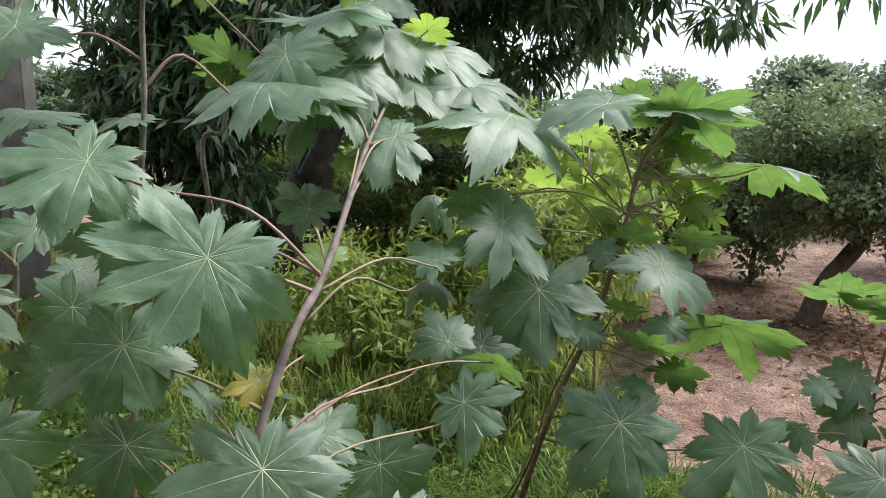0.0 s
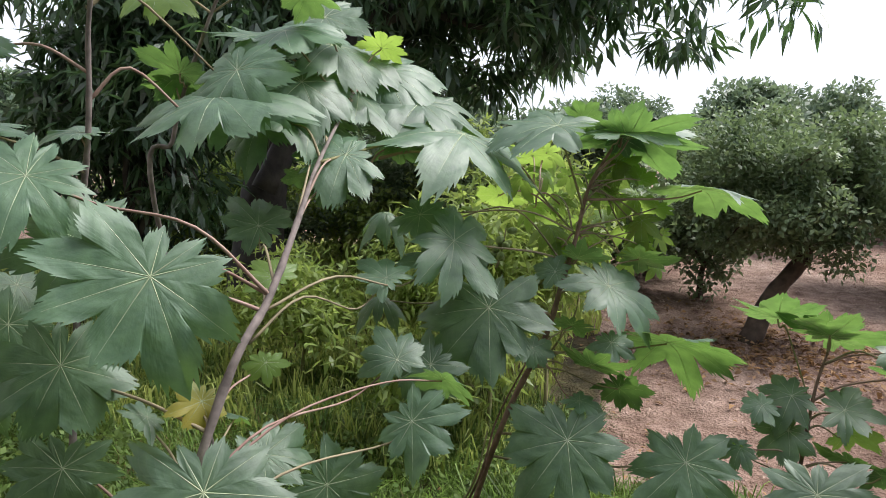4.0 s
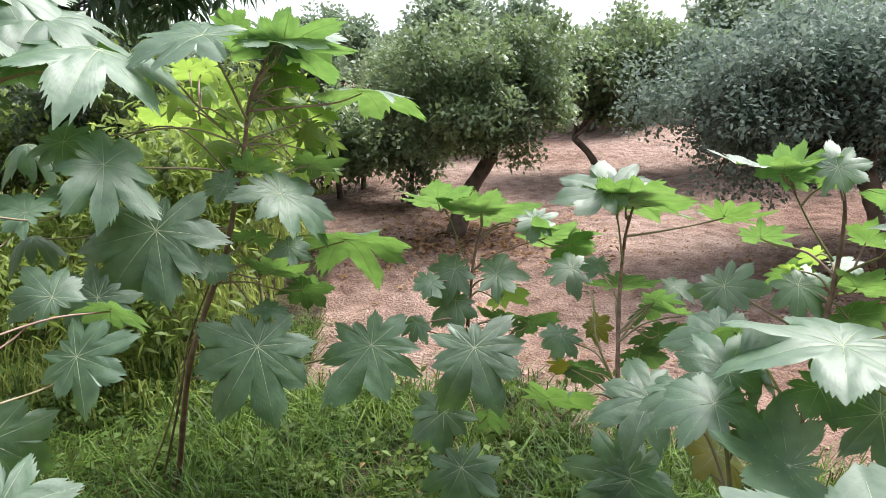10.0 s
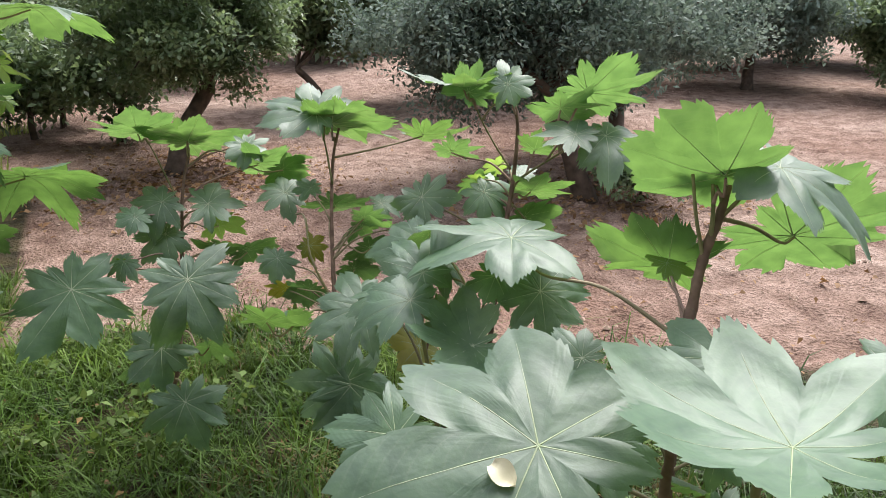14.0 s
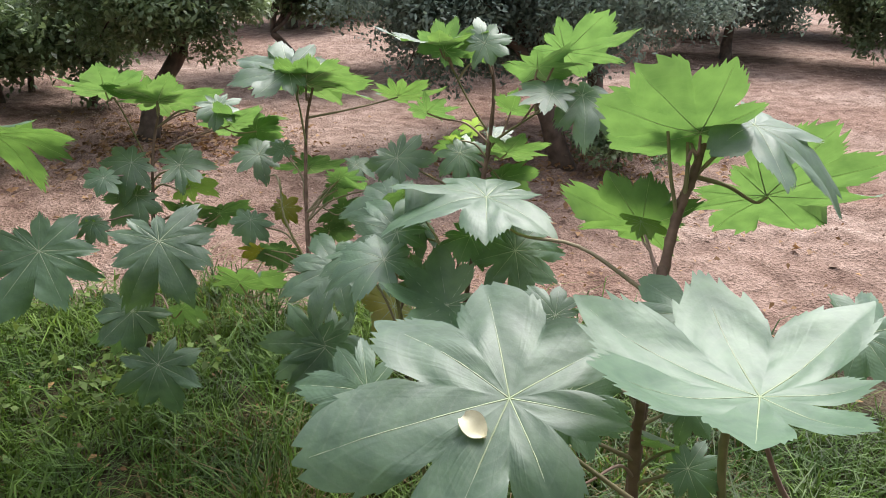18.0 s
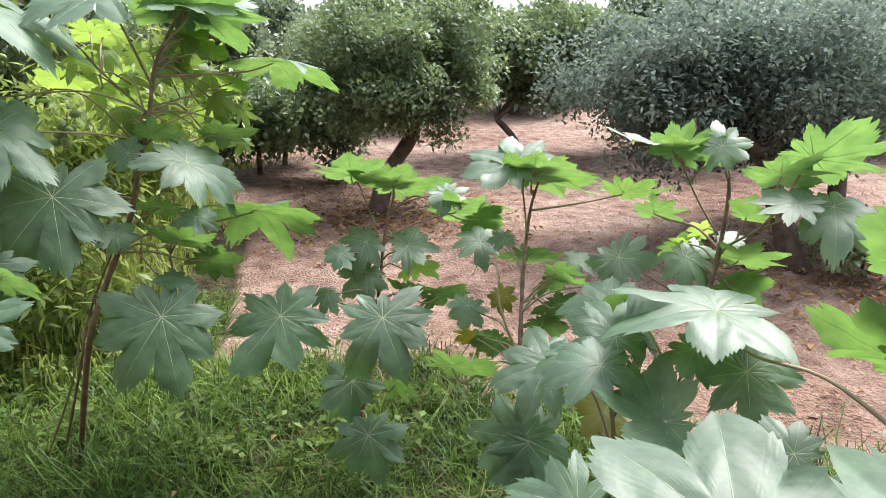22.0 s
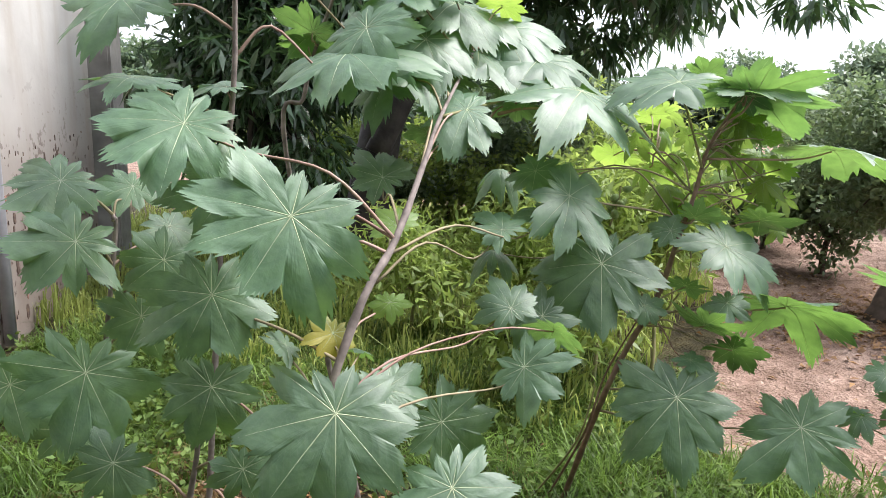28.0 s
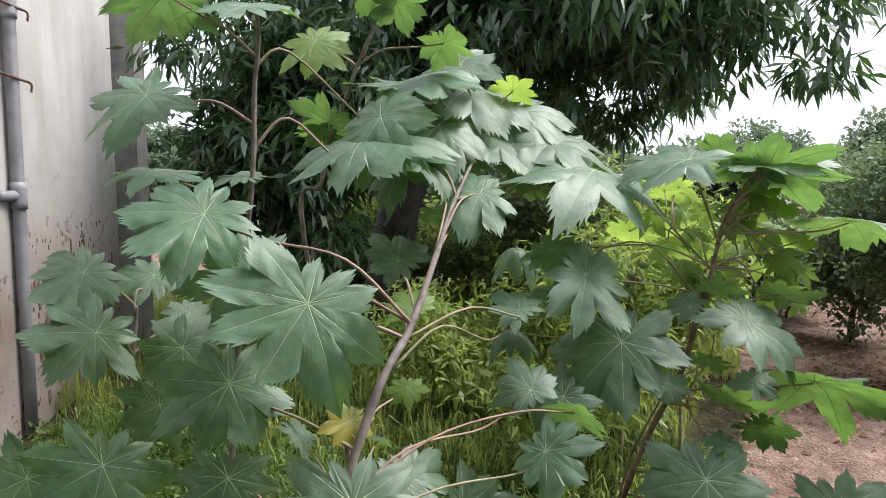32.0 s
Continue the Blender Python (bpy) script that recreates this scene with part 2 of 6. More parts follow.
def plaster_material():
    m, n, l, p = material("old_plaster")
    big = tex(n, l, "ShaderNodeTexNoise", 1.3, 6.0)
    speck = tex(n, l, "ShaderNodeTexNoise", 20.0, 9.0)
    c = n.new("ShaderNodeTexCoord")
    streak_map = n.new("ShaderNodeMapping")
    streak_map.inputs["Scale"].default_value = (4.0, 4.0, 0.6)
    l.new(c.outputs["Object"], streak_map.inputs["Vector"])
    streak = n.new("ShaderNodeTexNoise")
    streak.inputs["Scale"].default_value = 1.6
    streak.inputs["Detail"].default_value = 6.0
    l.new(streak_map.outputs[0], streak.inputs["Vector"])
    base = ramp(n, l, big.outputs[0], [(0.3, (0.4, 0.38, 0.365)), (0.6, (0.56, 0.545, 0.53))])
    col = mixed(n, l, ramp(n, l, streak.outputs[0], [(0.48, (0, 0, 0)), (0.75, (0.4, 0.4, 0.4))]), base, (0.36, 0.3, 0.25))
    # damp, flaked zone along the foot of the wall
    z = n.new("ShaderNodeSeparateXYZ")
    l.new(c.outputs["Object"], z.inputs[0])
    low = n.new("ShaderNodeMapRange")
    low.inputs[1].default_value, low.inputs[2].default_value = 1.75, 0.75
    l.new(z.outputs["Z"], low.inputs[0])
    patchy = tex(n, l, "ShaderNodeTexNoise", 4.5, 6.0)
    rough_chip = mixed(n, l, 0.45, speck.outputs[0], patchy.outputs[0])
    flake = ramp(n, l, rough_chip, [(0.57, (0, 0, 0)), (0.6, (1, 1, 1))])
    chips = mixed(n, l, 1.0, flake, low.outputs[0], 'MULTIPLY')
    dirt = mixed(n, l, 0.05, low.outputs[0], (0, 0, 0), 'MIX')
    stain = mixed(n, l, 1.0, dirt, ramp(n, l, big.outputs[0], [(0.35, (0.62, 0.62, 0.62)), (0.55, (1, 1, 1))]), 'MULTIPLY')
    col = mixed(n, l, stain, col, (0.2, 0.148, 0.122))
    col = mixed(n, l, chips, col, (0.1, 0.065, 0.05))
    l.new(col, p.inputs["Base Color"])
    p.inputs["Roughness"].default_value = 0.9
    bump(n, l, speck.outputs[0], p, 0.4, 0.006)
    return m


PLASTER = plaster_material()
BRICK = bark_material("worn_brick", (0.42, 0.13, 0.07), (0.62, 0.27, 0.17), 22.0, 0.006)
PIPE = bark_material("grey_pipe", (0.2, 0.2, 0.22), (0.32, 0.31, 0.33), 9.0, 0.001)
PIPE.node_tree.nodes["Principled BSDF"].inputs["Roughness"].default_value = 0.5
RUST = bark_material("rusty_iron", (0.06, 0.035, 0.025), (0.16, 0.08, 0.05), 40.0, 0.003)
# kept dark so the added block behind the camera returns little fill light
BLOCKER_DARK = bark_material("dark_light_blocker", (0.05, 0.048, 0.045), (0.13, 0.12, 0.11), 5.0, 0.01)
BRICK_BED = bark_material("brick_bed", (0.2, 0.09, 0.06), (0.36, 0.2, 0.15), 30.0, 0.01)
MORTAR = bark_material("bare_mortar", (0.05, 0.032, 0.026), (0.17, 0.11, 0.085), 30.0, 0.01)
CEMENT = bark_material("grey_cement", (0.22, 0.21, 0.2), (0.36, 0.34, 0.32), 7.0, 0.004)


# ---- building blocks ----
def mesh_of(name, verts, faces, mat, smooth=True, uvs=None):
    me = bpy.data.meshes.new(name)
    me.from_pydata([tuple(v) for v in verts], [], faces)
    if uvs is not None:
        layer = me.uv_layers.new(name="UVMap")
        idx = np.empty(len(me.loops), dtype=np.int32)
        me.loops.foreach_get("vertex_index", idx)
        layer.data.foreach_set("uv", np.asarray(uvs, dtype=np.float32)[idx].ravel())
    me.materials.append(mat)
    if smooth:
        me.polygons.foreach_set("use_smooth", [True] * len(me.polygons))
    me.update()
    return me


def quads(name, verts, mat, smooth=False):
    """A mesh of loose quads: verts is (n, 4, 3)."""
    k = len(verts)
    me = bpy.data.meshes.new(name)
    me.vertices.add(4 * k)
    me.vertices.foreach_set("co", np.asarray(verts, dtype=np.float32).ravel())
    me.loops.add(4 * k)
    me.loops.foreach_set("vertex_index", np.arange(4 * k, dtype=np.int32))
    me.polygons.add(k)
    me.polygons.foreach_set("loop_start", np.arange(0, 4 * k, 4, dtype=np.int32))
    me.materials.append(mat)
    me.update(calc_edges=True)
    return me


def child(name, me, parent, label=""):
    ob = new(name, me)
    ob.parent = parent
    ob.matrix_parent_inverse = parent.matrix_world.inverted() if parent.type == 'MESH' else Matrix.Translation(parent.location).inverted()
    return tagged(ob, label)


def empty_at(name, place):
    ob = new(name)
    ob.empty_display_size = 0.1
    ob.location = place
    return ob


def smooth_line(points, per=6):
    """A Catmull-Rom line through rows of x, y, z and radius."""
    p = np.asarray(points, float)
    p = np.vstack([2 * p[0] - p[1], p, 2 * p[-1] - p[-2]])
    out = []
    for i in range(1, len(p) - 2):
        for s in np.linspace(0, 1, per, endpoint=False):
            a, b, c, d = p[i - 1], p[i], p[i + 1], p[i + 2]
            out.append(0.5 * (2 * b + (c - a) * s + (2 * a - 5 * b + 4 * c - d) * s * s + (3 * b - a - 3 * c + d) * s ** 3))
    out.append(p[-2])
    return np.array(out)


def tube(points, sides=8, per=6, knots=0.0, rng=None):
    """Vertices and faces of a round, tapering, capped tube."""
    line = smooth_line(points, per)
    verts, faces = [], []
    t = np.gradient(line[:, :3], axis=0)
    t /= np.linalg.norm(t, axis=1)[:, None] + 1e-9
    side = np.cross(t[0], (0.3, 0.9, 0.2))
    side /= np.linalg.norm(side)
    for i, row in enumerate(line):
        side = side - t[i] * (side @ t[i])
        side /= np.linalg.norm(side) + 1e-9
        other = np.cross(t[i], side)
        r = max(row[3], 0.0008)
        if knots and i % 4 == 0:
            r *= 1 + knots
        for k in range(sides):
            a = 2 * math.pi * k / sides
            w = r if rng is None else r * (1 + 0.16 * (rng.rand() - 0.5))
            verts.append(row[:3] + w * (math.cos(a) * side + math.sin(a) * other))
    m = len(line)
    for i in range(m - 1):
        for k in range(sides):
            k2 = (k + 1) % sides
            faces.append((i * sides + k, i * sides + k2, (i + 1) * sides + k2, (i + 1) * sides + k))
    faces.append(tuple(range(sides))[::-1])
    faces.append(tuple((m - 1) * sides + k for k in range(sides)))
    return verts, faces


def joined(pieces):
    verts, faces = [], []
    for v, f in pieces:
        o = len(verts)
        verts.extend(v)
        faces.extend(tuple(i + o for i in q) for q in f)
    return verts, faces


# ---- castor plants ----
LOBES = {
    9: ((0, 1.1), (44, 1.06), (-44, 1.06), (86, 0.98), (-86, 0.98), (126, 0.84), (-126, 0.84), (160, 0.6), (-160, 0.6)),
    7: ((0, 1.12), (52, 1.02), (-52, 1.02), (104, 0.9), (-104, 0.9), (152, 0.66), (-152, 0.66)),
}
leaf_rng = np.random.RandomState(11)


def castor_plant(place, label):
    ob = empty_at("castor_plant", place)
    return tagged(ob, label, "castor plant", "castor plants along the yard")


def stem(plant, main, points):
    points = [(x, y, z, 0.5 * r) for x, y, z, r in points]
    v, f = tube(points, 10 if main else 8, 7, 0.16 if main else 0.1)
    child("stem" if main else "branch", mesh_of("stem", v, f, (STEM_BROWN if points[0][0] > -1.0 else STEM) if main else STEM_GREEN), plant)


def castor_leaf(plant, centre, tip, normal, start, tone, cut=0.0, hang=0.0, lobed=9, curl=0.0, bow=None):
    """One palmate leaf on its petiole: blade, ribs and petiole. cut: how much shallower the gaps between lobes are,
    hang: how far the rim droops, curl: how far the lobe ends roll under, bow: how high the petiole arches."""
    rng = leaf_rng
    size = np.linalg.norm(tip)
    n = np.array(normal) / np.linalg.norm(normal)
    ex = np.array(tip) / size
    ex = ex - n * (ex @ n)
    ex /= np.linalg.norm(ex)
    ey = np.cross(n, ex)
    mid = np.array(centre)
    lobes = sorted((radians(a + rng.uniform(-9, 9)), s * rng.uniform(0.78, 1.1)) for a, s in LOBES[lobed])
    count = len(lobes)
    droop = rng.uniform(0.08, 0.26) + hang
    lift = rng.uniform(0.02, 0.12)
    valley = rng.uniform(0.01, 0.045) if lobed > 7 else rng.uniform(0.06, 0.09)
    lobe_droop = rng.uniform(-0.12, 0.34, count) + curl
    lobe_twist = rng.uniform(-0.34, 0.34, count)
    roll = rng.uniform(0.0, 0.16, count)
    angles = np.array([a for a, _ in lobes])
    ring_a = np.concatenate([angles[-1:] - 2 * math.pi, angles, angles[:1] + 2 * math.pi])
    ring_d = np.concatenate([lobe_droop[-1:], lobe_droop, lobe_droop[:1]])
    wave = rng.uniform(0, 6.28, 5)
    cuts = np.minimum(rng.uniform(0.46, 0.76, count) + cut, 0.88)
    jag = rng.uniform(0, 1, (count, 2))
    full = rng.uniform(0.55, 0.75, count)
    per, rings = (50, 9) if size > 0.12 else (32, 5)
    half_n = per // 2

    def height(r, u, k, th):
        outer = np.maximum(0, r - 0.42)
        v = np.abs(u)
        out = -droop * r * r + lift * r - np.interp(th, ring_a, ring_d) * np.maximum(0, r - 0.3) ** 1.5
        # each lobe is a shallow trough along its rib, with its rim rolled down and the blade puffed up between side veins
        out = out + valley * r * v * (1 - 0.55 * v) - roll[k] * outer * v ** 3
        out = out + (0.011 if lobed > 7 else 0.014) * np.sin((21 if lobed > 7 else 17) * r + 5.0 * v + wave[4]) * v ** 0.7 * np.minimum(1, 1.6 * r)
        out = out + lobe_twist[k] * u * outer + 0.03 * np.sin(2 * th + wave[0]) * r * r + 0.022 * np.sin(7 * r * np.cos(th) + wave[1]) * np.sin(6 * r * np.sin(th) + wave[0]) * r
        return out + 0.012 * r ** 4 * np.sin(15 * th + wave[2]) * v + 0.003 * r * np.sin(17 * r + 9 * th + wave[3])

    def spot(r, th, u, k):
        r, th, u = np.atleast_1d(r), np.atleast_1d(th), np.atleast_1d(u)
        return mid + size * ((r * np.cos(th))[:, None] * ex + (r * np.sin(th))[:, None] * ey + height(r, u, k, th)[:, None] * n)

    r_all, th_all, u_all, k_all = [], [], [], []
    q0 = (np.arange(half_n) + 0.5) / half_n
    for k in range(count):
        a0, s0 = lobes[k]
        for sign in (-1, 1):
            q = q0[::-1] if sign < 0 else q0
            j = (k + sign) % count
            half = ((a0 - lobes[j][0]) * -sign % (2 * math.pi)) / 2
            deep = cuts[k if sign > 0 else k - 1] * min(s0, lobes[j][1])
            if abs(a0) > 2.6 and (sign > 0) == (a0 > 0):
                deep = 0.4 * s0
            shape = 1 - full[k] * q ** 1.15 - (1 - full[k]) * q ** 7
            r = deep + (s0 - deep) * shape
            saw = (q * (3.4 + 2.2 * jag[k, 1]) + 0.5 * np.sin(7 * q + 9 * jag[k, 0]) + jag[k, (sign + 1) // 2]) % 1.0
            r = r * (1.04 - (0.15 if lobed > 7 else 0.1) * saw ** 0.75 * (0.3 + 0.7 * np.sin(3.1 * q ** 0.6)))
            r_all.append(r), th_all.append(a0 + sign * q * half), u_all.append(sign * q), k_all.append(np.full(half_n, k))
    r_all, th_all, u_all, k_all = (np.concatenate(v) for v in (r_all, th_all, u_all, k_all))
    m = len(r_all)
    verts, uvs = [mid[None]], [np.zeros((1, 2))]
    for i in range(1, rings + 1):
        f = (i / rings) ** 0.9
        verts.append(spot(r_all * f, th_all, u_all, k_all))
        uvs.append(np.stack([f * r_all * 2.2 + 0.7 * np.abs(u_all) * f, u_all], 1))
    j = np.arange(m)
    j2 = (j + 1) % m
    faces = [(0, int(x) + 1, int(y) + 1) for x, y in zip(j, j2)]
    for i in range(rings - 1):
        a, b = 1 + i * m, 1 + (i + 1) * m
        faces += np.stack([a + j, b + j, b + j2, a + j2], 1).tolist()
    blade = child("leaf", mesh_of("leaf", np.concatenate(verts).tolist(), faces, CASTOR[tone], True, np.concatenate(uvs)), plant,
                  {"yellow": "yellowing leaf", "young": "small young leaf"}.get(tone, ""))
    # ribs: one tapering spine a lobe, standing out on both sides of the blade
    rv, rf = [], []
    steps = 8
    f = np.arange(steps + 1) / steps
    for k, (a, s) in enumerate(lobes):
        across = -math.sin(a) * ex + math.cos(a) * ey
        line = spot(s * 0.92 * f, np.full(steps + 1, a), np.zeros(steps + 1), k)
        wide = (size * 0.0068 * (1 - 0.85 * f))[:, None]
        tall = (size * 0.0035 * (1 - 0.8 * f))[:, None]
        base = len(rv)
        rv += np.stack([line + across * wide, line + n * tall, line - across * wide, line - n * tall], 1).reshape(-1, 3).tolist()
        for i in range(steps):
            for q in range(4):
                x, y = base + 4 * i + q, base + 4 * i + (q + 1) % 4
                rf.append((x, y, y + 4, x + 4))
    ribs = new("ribs", mesh_of("ribs", rv, rf, VEIN))
    ribs.parent = blade
    # petiole, bowed upward, from the stem to the middle of the blade
    a, b = np.array(start), mid - n * 0.006
    out = b - a
    far = np.linalg.norm(out)
    arch = rng.uniform(0.03, 0.2) if size < 0.2 else rng.uniform(-0.04, 0.06)
    rise = np.array((0, 0, (arch if bow is None else bow) * far)) + rng.uniform(-0.06, 0.06, 3) * far
    thick = 0.0024 + 0.0062 * min(size, 0.3)
    elbow = a + out * 0.72 + rise * 0.7
    elbow = elbow - n * max(0.0, (elbow - mid) @ n + 0.2 * size)
    line = [(*a, thick * 1.3), (*(a + out * 0.33 + rise * 0.9), thick), (*elbow, thick * 0.85), (*b, thick * 0.75)]
    v, f = tube(line, 6, 5)
    child("petiole", mesh_of("petiole", v, f, PETIOLE if rng.rand() < 0.65 else PETIOLE_RED), plant)
    return blade


LABELS = {
    'A': "large castor plant with broad lobed green leaves and a leaning stem",
    'A2': "tall castor plant with a bare greyish stem beside the wall",
    'A3': "castor plant with a brown stem and high yellow-green leaves",
    'A4': "low castor plant with dark green leaves in front of the wall",
    'B': "tall branching castor plant with a reddish stem in the grass",
    'B1': "thin bare brown castor shoots beside the reddish stem",
    'C': "slender young castor plant with light green leaves in grass",
    'D': "upright castor plant with a thin brown stem and one yellow leaf",
    'E': "branching castor plant with pale shining leaves at the field edge",
    'E1': "low bushy castor plant with overlapping dark green leaves",
    'F': "castor plant with a thick forked brown stem and backlit leaves",
    'G': "castor plant with very large pale leaves and a pinkish petiole",
}
# -- castor plants --
plant_a = castor_plant((-1.120, 0.860, 0.000), LABELS['A'])
stem(plant_a, True, [(-1.120, 0.860, 0.000, 0.024), (-0.968, 1.188, 1.007, 0.019), (-0.942, 1.384, 1.248, 0.017), (-0.966, 1.570, 1.412, 0.014), (-0.999, 1.729, 1.525, 0.011), (-1.039, 2.034, 1.722, 0.008)])
stem(plant_a, False, [(-0.999, 1.729, 1.525, 0.010), (-0.930, 1.880, 1.560, 0.008), (-0.828, 2.080, 1.615, 0.006)])
plant_a2 = castor_plant((-1.620, 1.420, 0.000), LABELS['A2'])
stem(plant_a2, True, [(-1.620, 1.420, 0.000, 0.020), (-1.526, 1.448, 1.180, 0.016), (-1.453, 1.433, 1.595, 0.014), (-1.438, 1.430, 1.806, 0.012), (-1.390, 1.392, 1.987, 0.009), (-1.437, 1.334, 2.163, 0.006)])
plant_a3 = castor_plant((-1.350, 1.950, 0.000), LABELS['A3'])
stem(plant_a3, True, [(-1.350, 1.950, 0.000, 0.022), (-1.579, 1.812, 1.384, 0.015), (-1.542, 1.853, 1.561, 0.013), (-1.515, 1.871, 1.694, 0.012), (-1.402, 1.862, 1.931, 0.010), (-1.313, 1.836, 2.060, 0.008), (-1.275, 1.813, 2.215, 0.006)])
plant_a4 = castor_plant((-1.850, 1.150, 0.000), LABELS['A4'])
stem(plant_a4, True, [(-1.850, 1.150, 0.000, 0.016), (-1.731, 1.259, 1.112, 0.012), (-1.707, 1.250, 1.253, 0.009)])
stem(plant_a4, True, [(-1.302, 1.086, 0.773, 0.010), (-1.315, 1.104, 0.704, 0.013), (-1.500, 1.100, 0.000, 0.014)])
plant_b = castor_plant((-0.790, 2.460, 0.000), LABELS['B'])
stem(plant_b, True, [(-0.790, 2.460, 0.000, 0.022), (-0.598, 2.133, 0.602, 0.018), (-0.536, 2.178, 0.794, 0.018), (-0.457, 2.228, 0.981, 0.017), (-0.419, 2.292, 1.160, 0.016), (-0.389, 2.357, 1.302, 0.014), (-0.365, 2.401, 1.447, 0.012), (-0.296, 2.461, 1.591, 0.009)])
stem(plant_b, False, [(-0.377, 2.375, 1.384, 0.009), (-0.414, 2.344, 1.501, 0.008), (-0.464, 2.283, 1.654, 0.006)])
stem(plant_b, False, [(-0.388, 2.356, 1.293, 0.008), (-0.520, 2.374, 1.426, 0.007), (-0.577, 2.364, 1.508, 0.005)])
plant_b1 = castor_plant((-0.860, 2.500, 0.000), LABELS['B1'])
stem(plant_b1, True, [(-0.860, 2.500, 0.000, 0.009), (-0.633, 2.120, 0.520, 0.008), (-0.592, 2.177, 0.708, 0.006), (-0.509, 2.218, 0.902, 0.005)])
stem(plant_b1, False, [(-0.920, 2.470, 0.000, 0.008), (-0.656, 2.097, 0.486, 0.007), (-0.616, 2.157, 0.672, 0.005)])
plant_c = castor_plant((0.150, 2.330, 0.000), LABELS['C'])
stem(plant_c, True, [(0.150, 2.330, 0.000, 0.014), (0.244, 2.111, 0.353, 0.013), (0.306, 2.222, 0.668, 0.012), (0.344, 2.321, 0.876, 0.009), (0.387, 2.399, 0.995, 0.007)])
stem(plant_c, False, [(0.331, 2.302, 0.842, 0.006), (0.288, 2.405, 0.979, 0.005), (0.263, 2.422, 1.047, 0.004)])
plant_d = castor_plant((0.775, 2.120, 0.000), LABELS['D'])
stem(plant_d, True, [(0.775, 2.120, 0.000, 0.014), (0.658, 1.692, 0.543, 0.013), (0.682, 1.790, 0.659, 0.013), (0.722, 1.917, 0.843, 0.011), (0.760, 1.998, 1.013, 0.009), (0.794, 2.030, 1.108, 0.007)])
stem(plant_d, False, [(0.673, 1.789, 0.652, 0.008), (0.630, 1.831, 0.776, 0.006), (0.644, 1.915, 0.870, 0.005)])
stem(plant_d, False, [(0.745, 1.965, 0.952, 0.007), (0.738, 1.995, 1.067, 0.005), (0.727, 2.010, 1.124, 0.004)])
plant_e = castor_plant((1.150, 1.750, 0.000), LABELS['E'])
stem(plant_e, True, [(1.150, 1.750, 0.000, 0.015), (1.089, 1.532, 0.788, 0.014), (1.123, 1.560, 0.908, 0.014), (1.159, 1.594, 1.000, 0.012), (1.182, 1.617, 1.143, 0.010), (1.167, 1.620, 1.234, 0.008)])
stem(plant_e, False, [(1.154, 1.590, 0.978, 0.007), (1.172, 1.568, 1.021, 0.007), (1.180, 1.406, 1.122, 0.005)])
stem(plant_e, False, [(1.157, 1.606, 1.037, 0.006), (1.105, 1.636, 1.129, 0.005), (1.050, 1.665, 1.248, 0.004)])
plant_e1 = castor_plant((0.950, 1.180, 0.000), LABELS['E1'])
stem(plant_e1, True, [(0.950, 1.180, 0.000, 0.013), (0.828, 1.146, 0.738, 0.011), (0.833, 1.181, 0.846, 0.008)])
stem(plant_e1, False, [(0.820, 1.220, 0.000, 0.012), (0.716, 1.184, 0.669, 0.010), (0.698, 1.214, 0.854, 0.007)])
plant_f = castor_plant((0.930, 0.660, 0.000), LABELS['F'])
stem(plant_f, True, [(0.930, 0.660, 0.000, 0.022), (0.994, 0.733, 0.908, 0.020), (1.031, 0.765, 0.963, 0.019), (1.070, 0.796, 1.030, 0.018), (1.105, 0.816, 1.083, 0.018), (1.139, 0.830, 1.127, 0.017), (1.173, 0.848, 1.192, 0.011)])
stem(plant_f, False, [(1.108, 0.815, 1.088, 0.009), (1.118, 0.828, 1.141, 0.008), (1.122, 0.841, 1.186, 0.006)])
stem(plant_f, False, [(1.087, 0.806, 1.056, 0.008), (1.082, 0.832, 1.133, 0.007), (1.085, 0.856, 1.206, 0.006)])
stem(plant_f, False, [(1.139, 0.828, 1.122, 0.008), (1.170, 0.811, 1.166, 0.007), (1.192, 0.796, 1.195, 0.006)])
plant_g = castor_plant((0.780, 0.420, 0.000), LABELS['G'])
stem(plant_g, True, [(0.780, 0.420, 0.000, 0.020), (0.843, 0.583, 0.709, 0.018), (0.845, 0.592, 0.834, 0.016), (0.846, 0.597, 0.894, 0.012)])
stem(plant_g, False, [(0.950, 0.300, 0.000, 0.018), (0.917, 0.483, 0.779, 0.014), (0.870, 0.411, 0.926, 0.009)])
castor_leaf(plant_a, (-1.065, 1.154, 1.322), (-0.018, -0.143, -0.177), (0.593, -0.654, 0.469), (-0.945, 1.360, 1.218), 'green')
castor_leaf(plant_a, (-1.366, 1.168, 1.502), (-0.069, -0.164, -0.078), (0.446, -0.532, 0.719), (-0.942, 1.384, 1.248), 'green')
castor_leaf(plant_a, (-1.239, 1.190, 1.368), (-0.110, -0.115, -0.022), (0.553, -0.631, 0.545), (-0.942, 1.384, 1.248), 'green')
castor_leaf(plant_a, (-0.909, 1.085, 0.941), (0.083, -0.100, -0.176), (0.449, -0.673, 0.588), (-0.987, 1.147, 0.881), 'green')
castor_leaf(plant_a, (-1.114, 1.890, 1.641), (0.199, -0.065, -0.090), (0.419, -0.200, 0.886), (-1.009, 1.805, 1.574), 'green', cut=0.03, hang=0.06, curl=0.02)
castor_leaf(plant_a, (-1.044, 2.087, 1.725), (0.195, -0.106, -0.100), (0.481, -0.197, 0.854), (-1.029, 1.958, 1.672), 'green', cut=0.03, hang=0.06, curl=0.02)
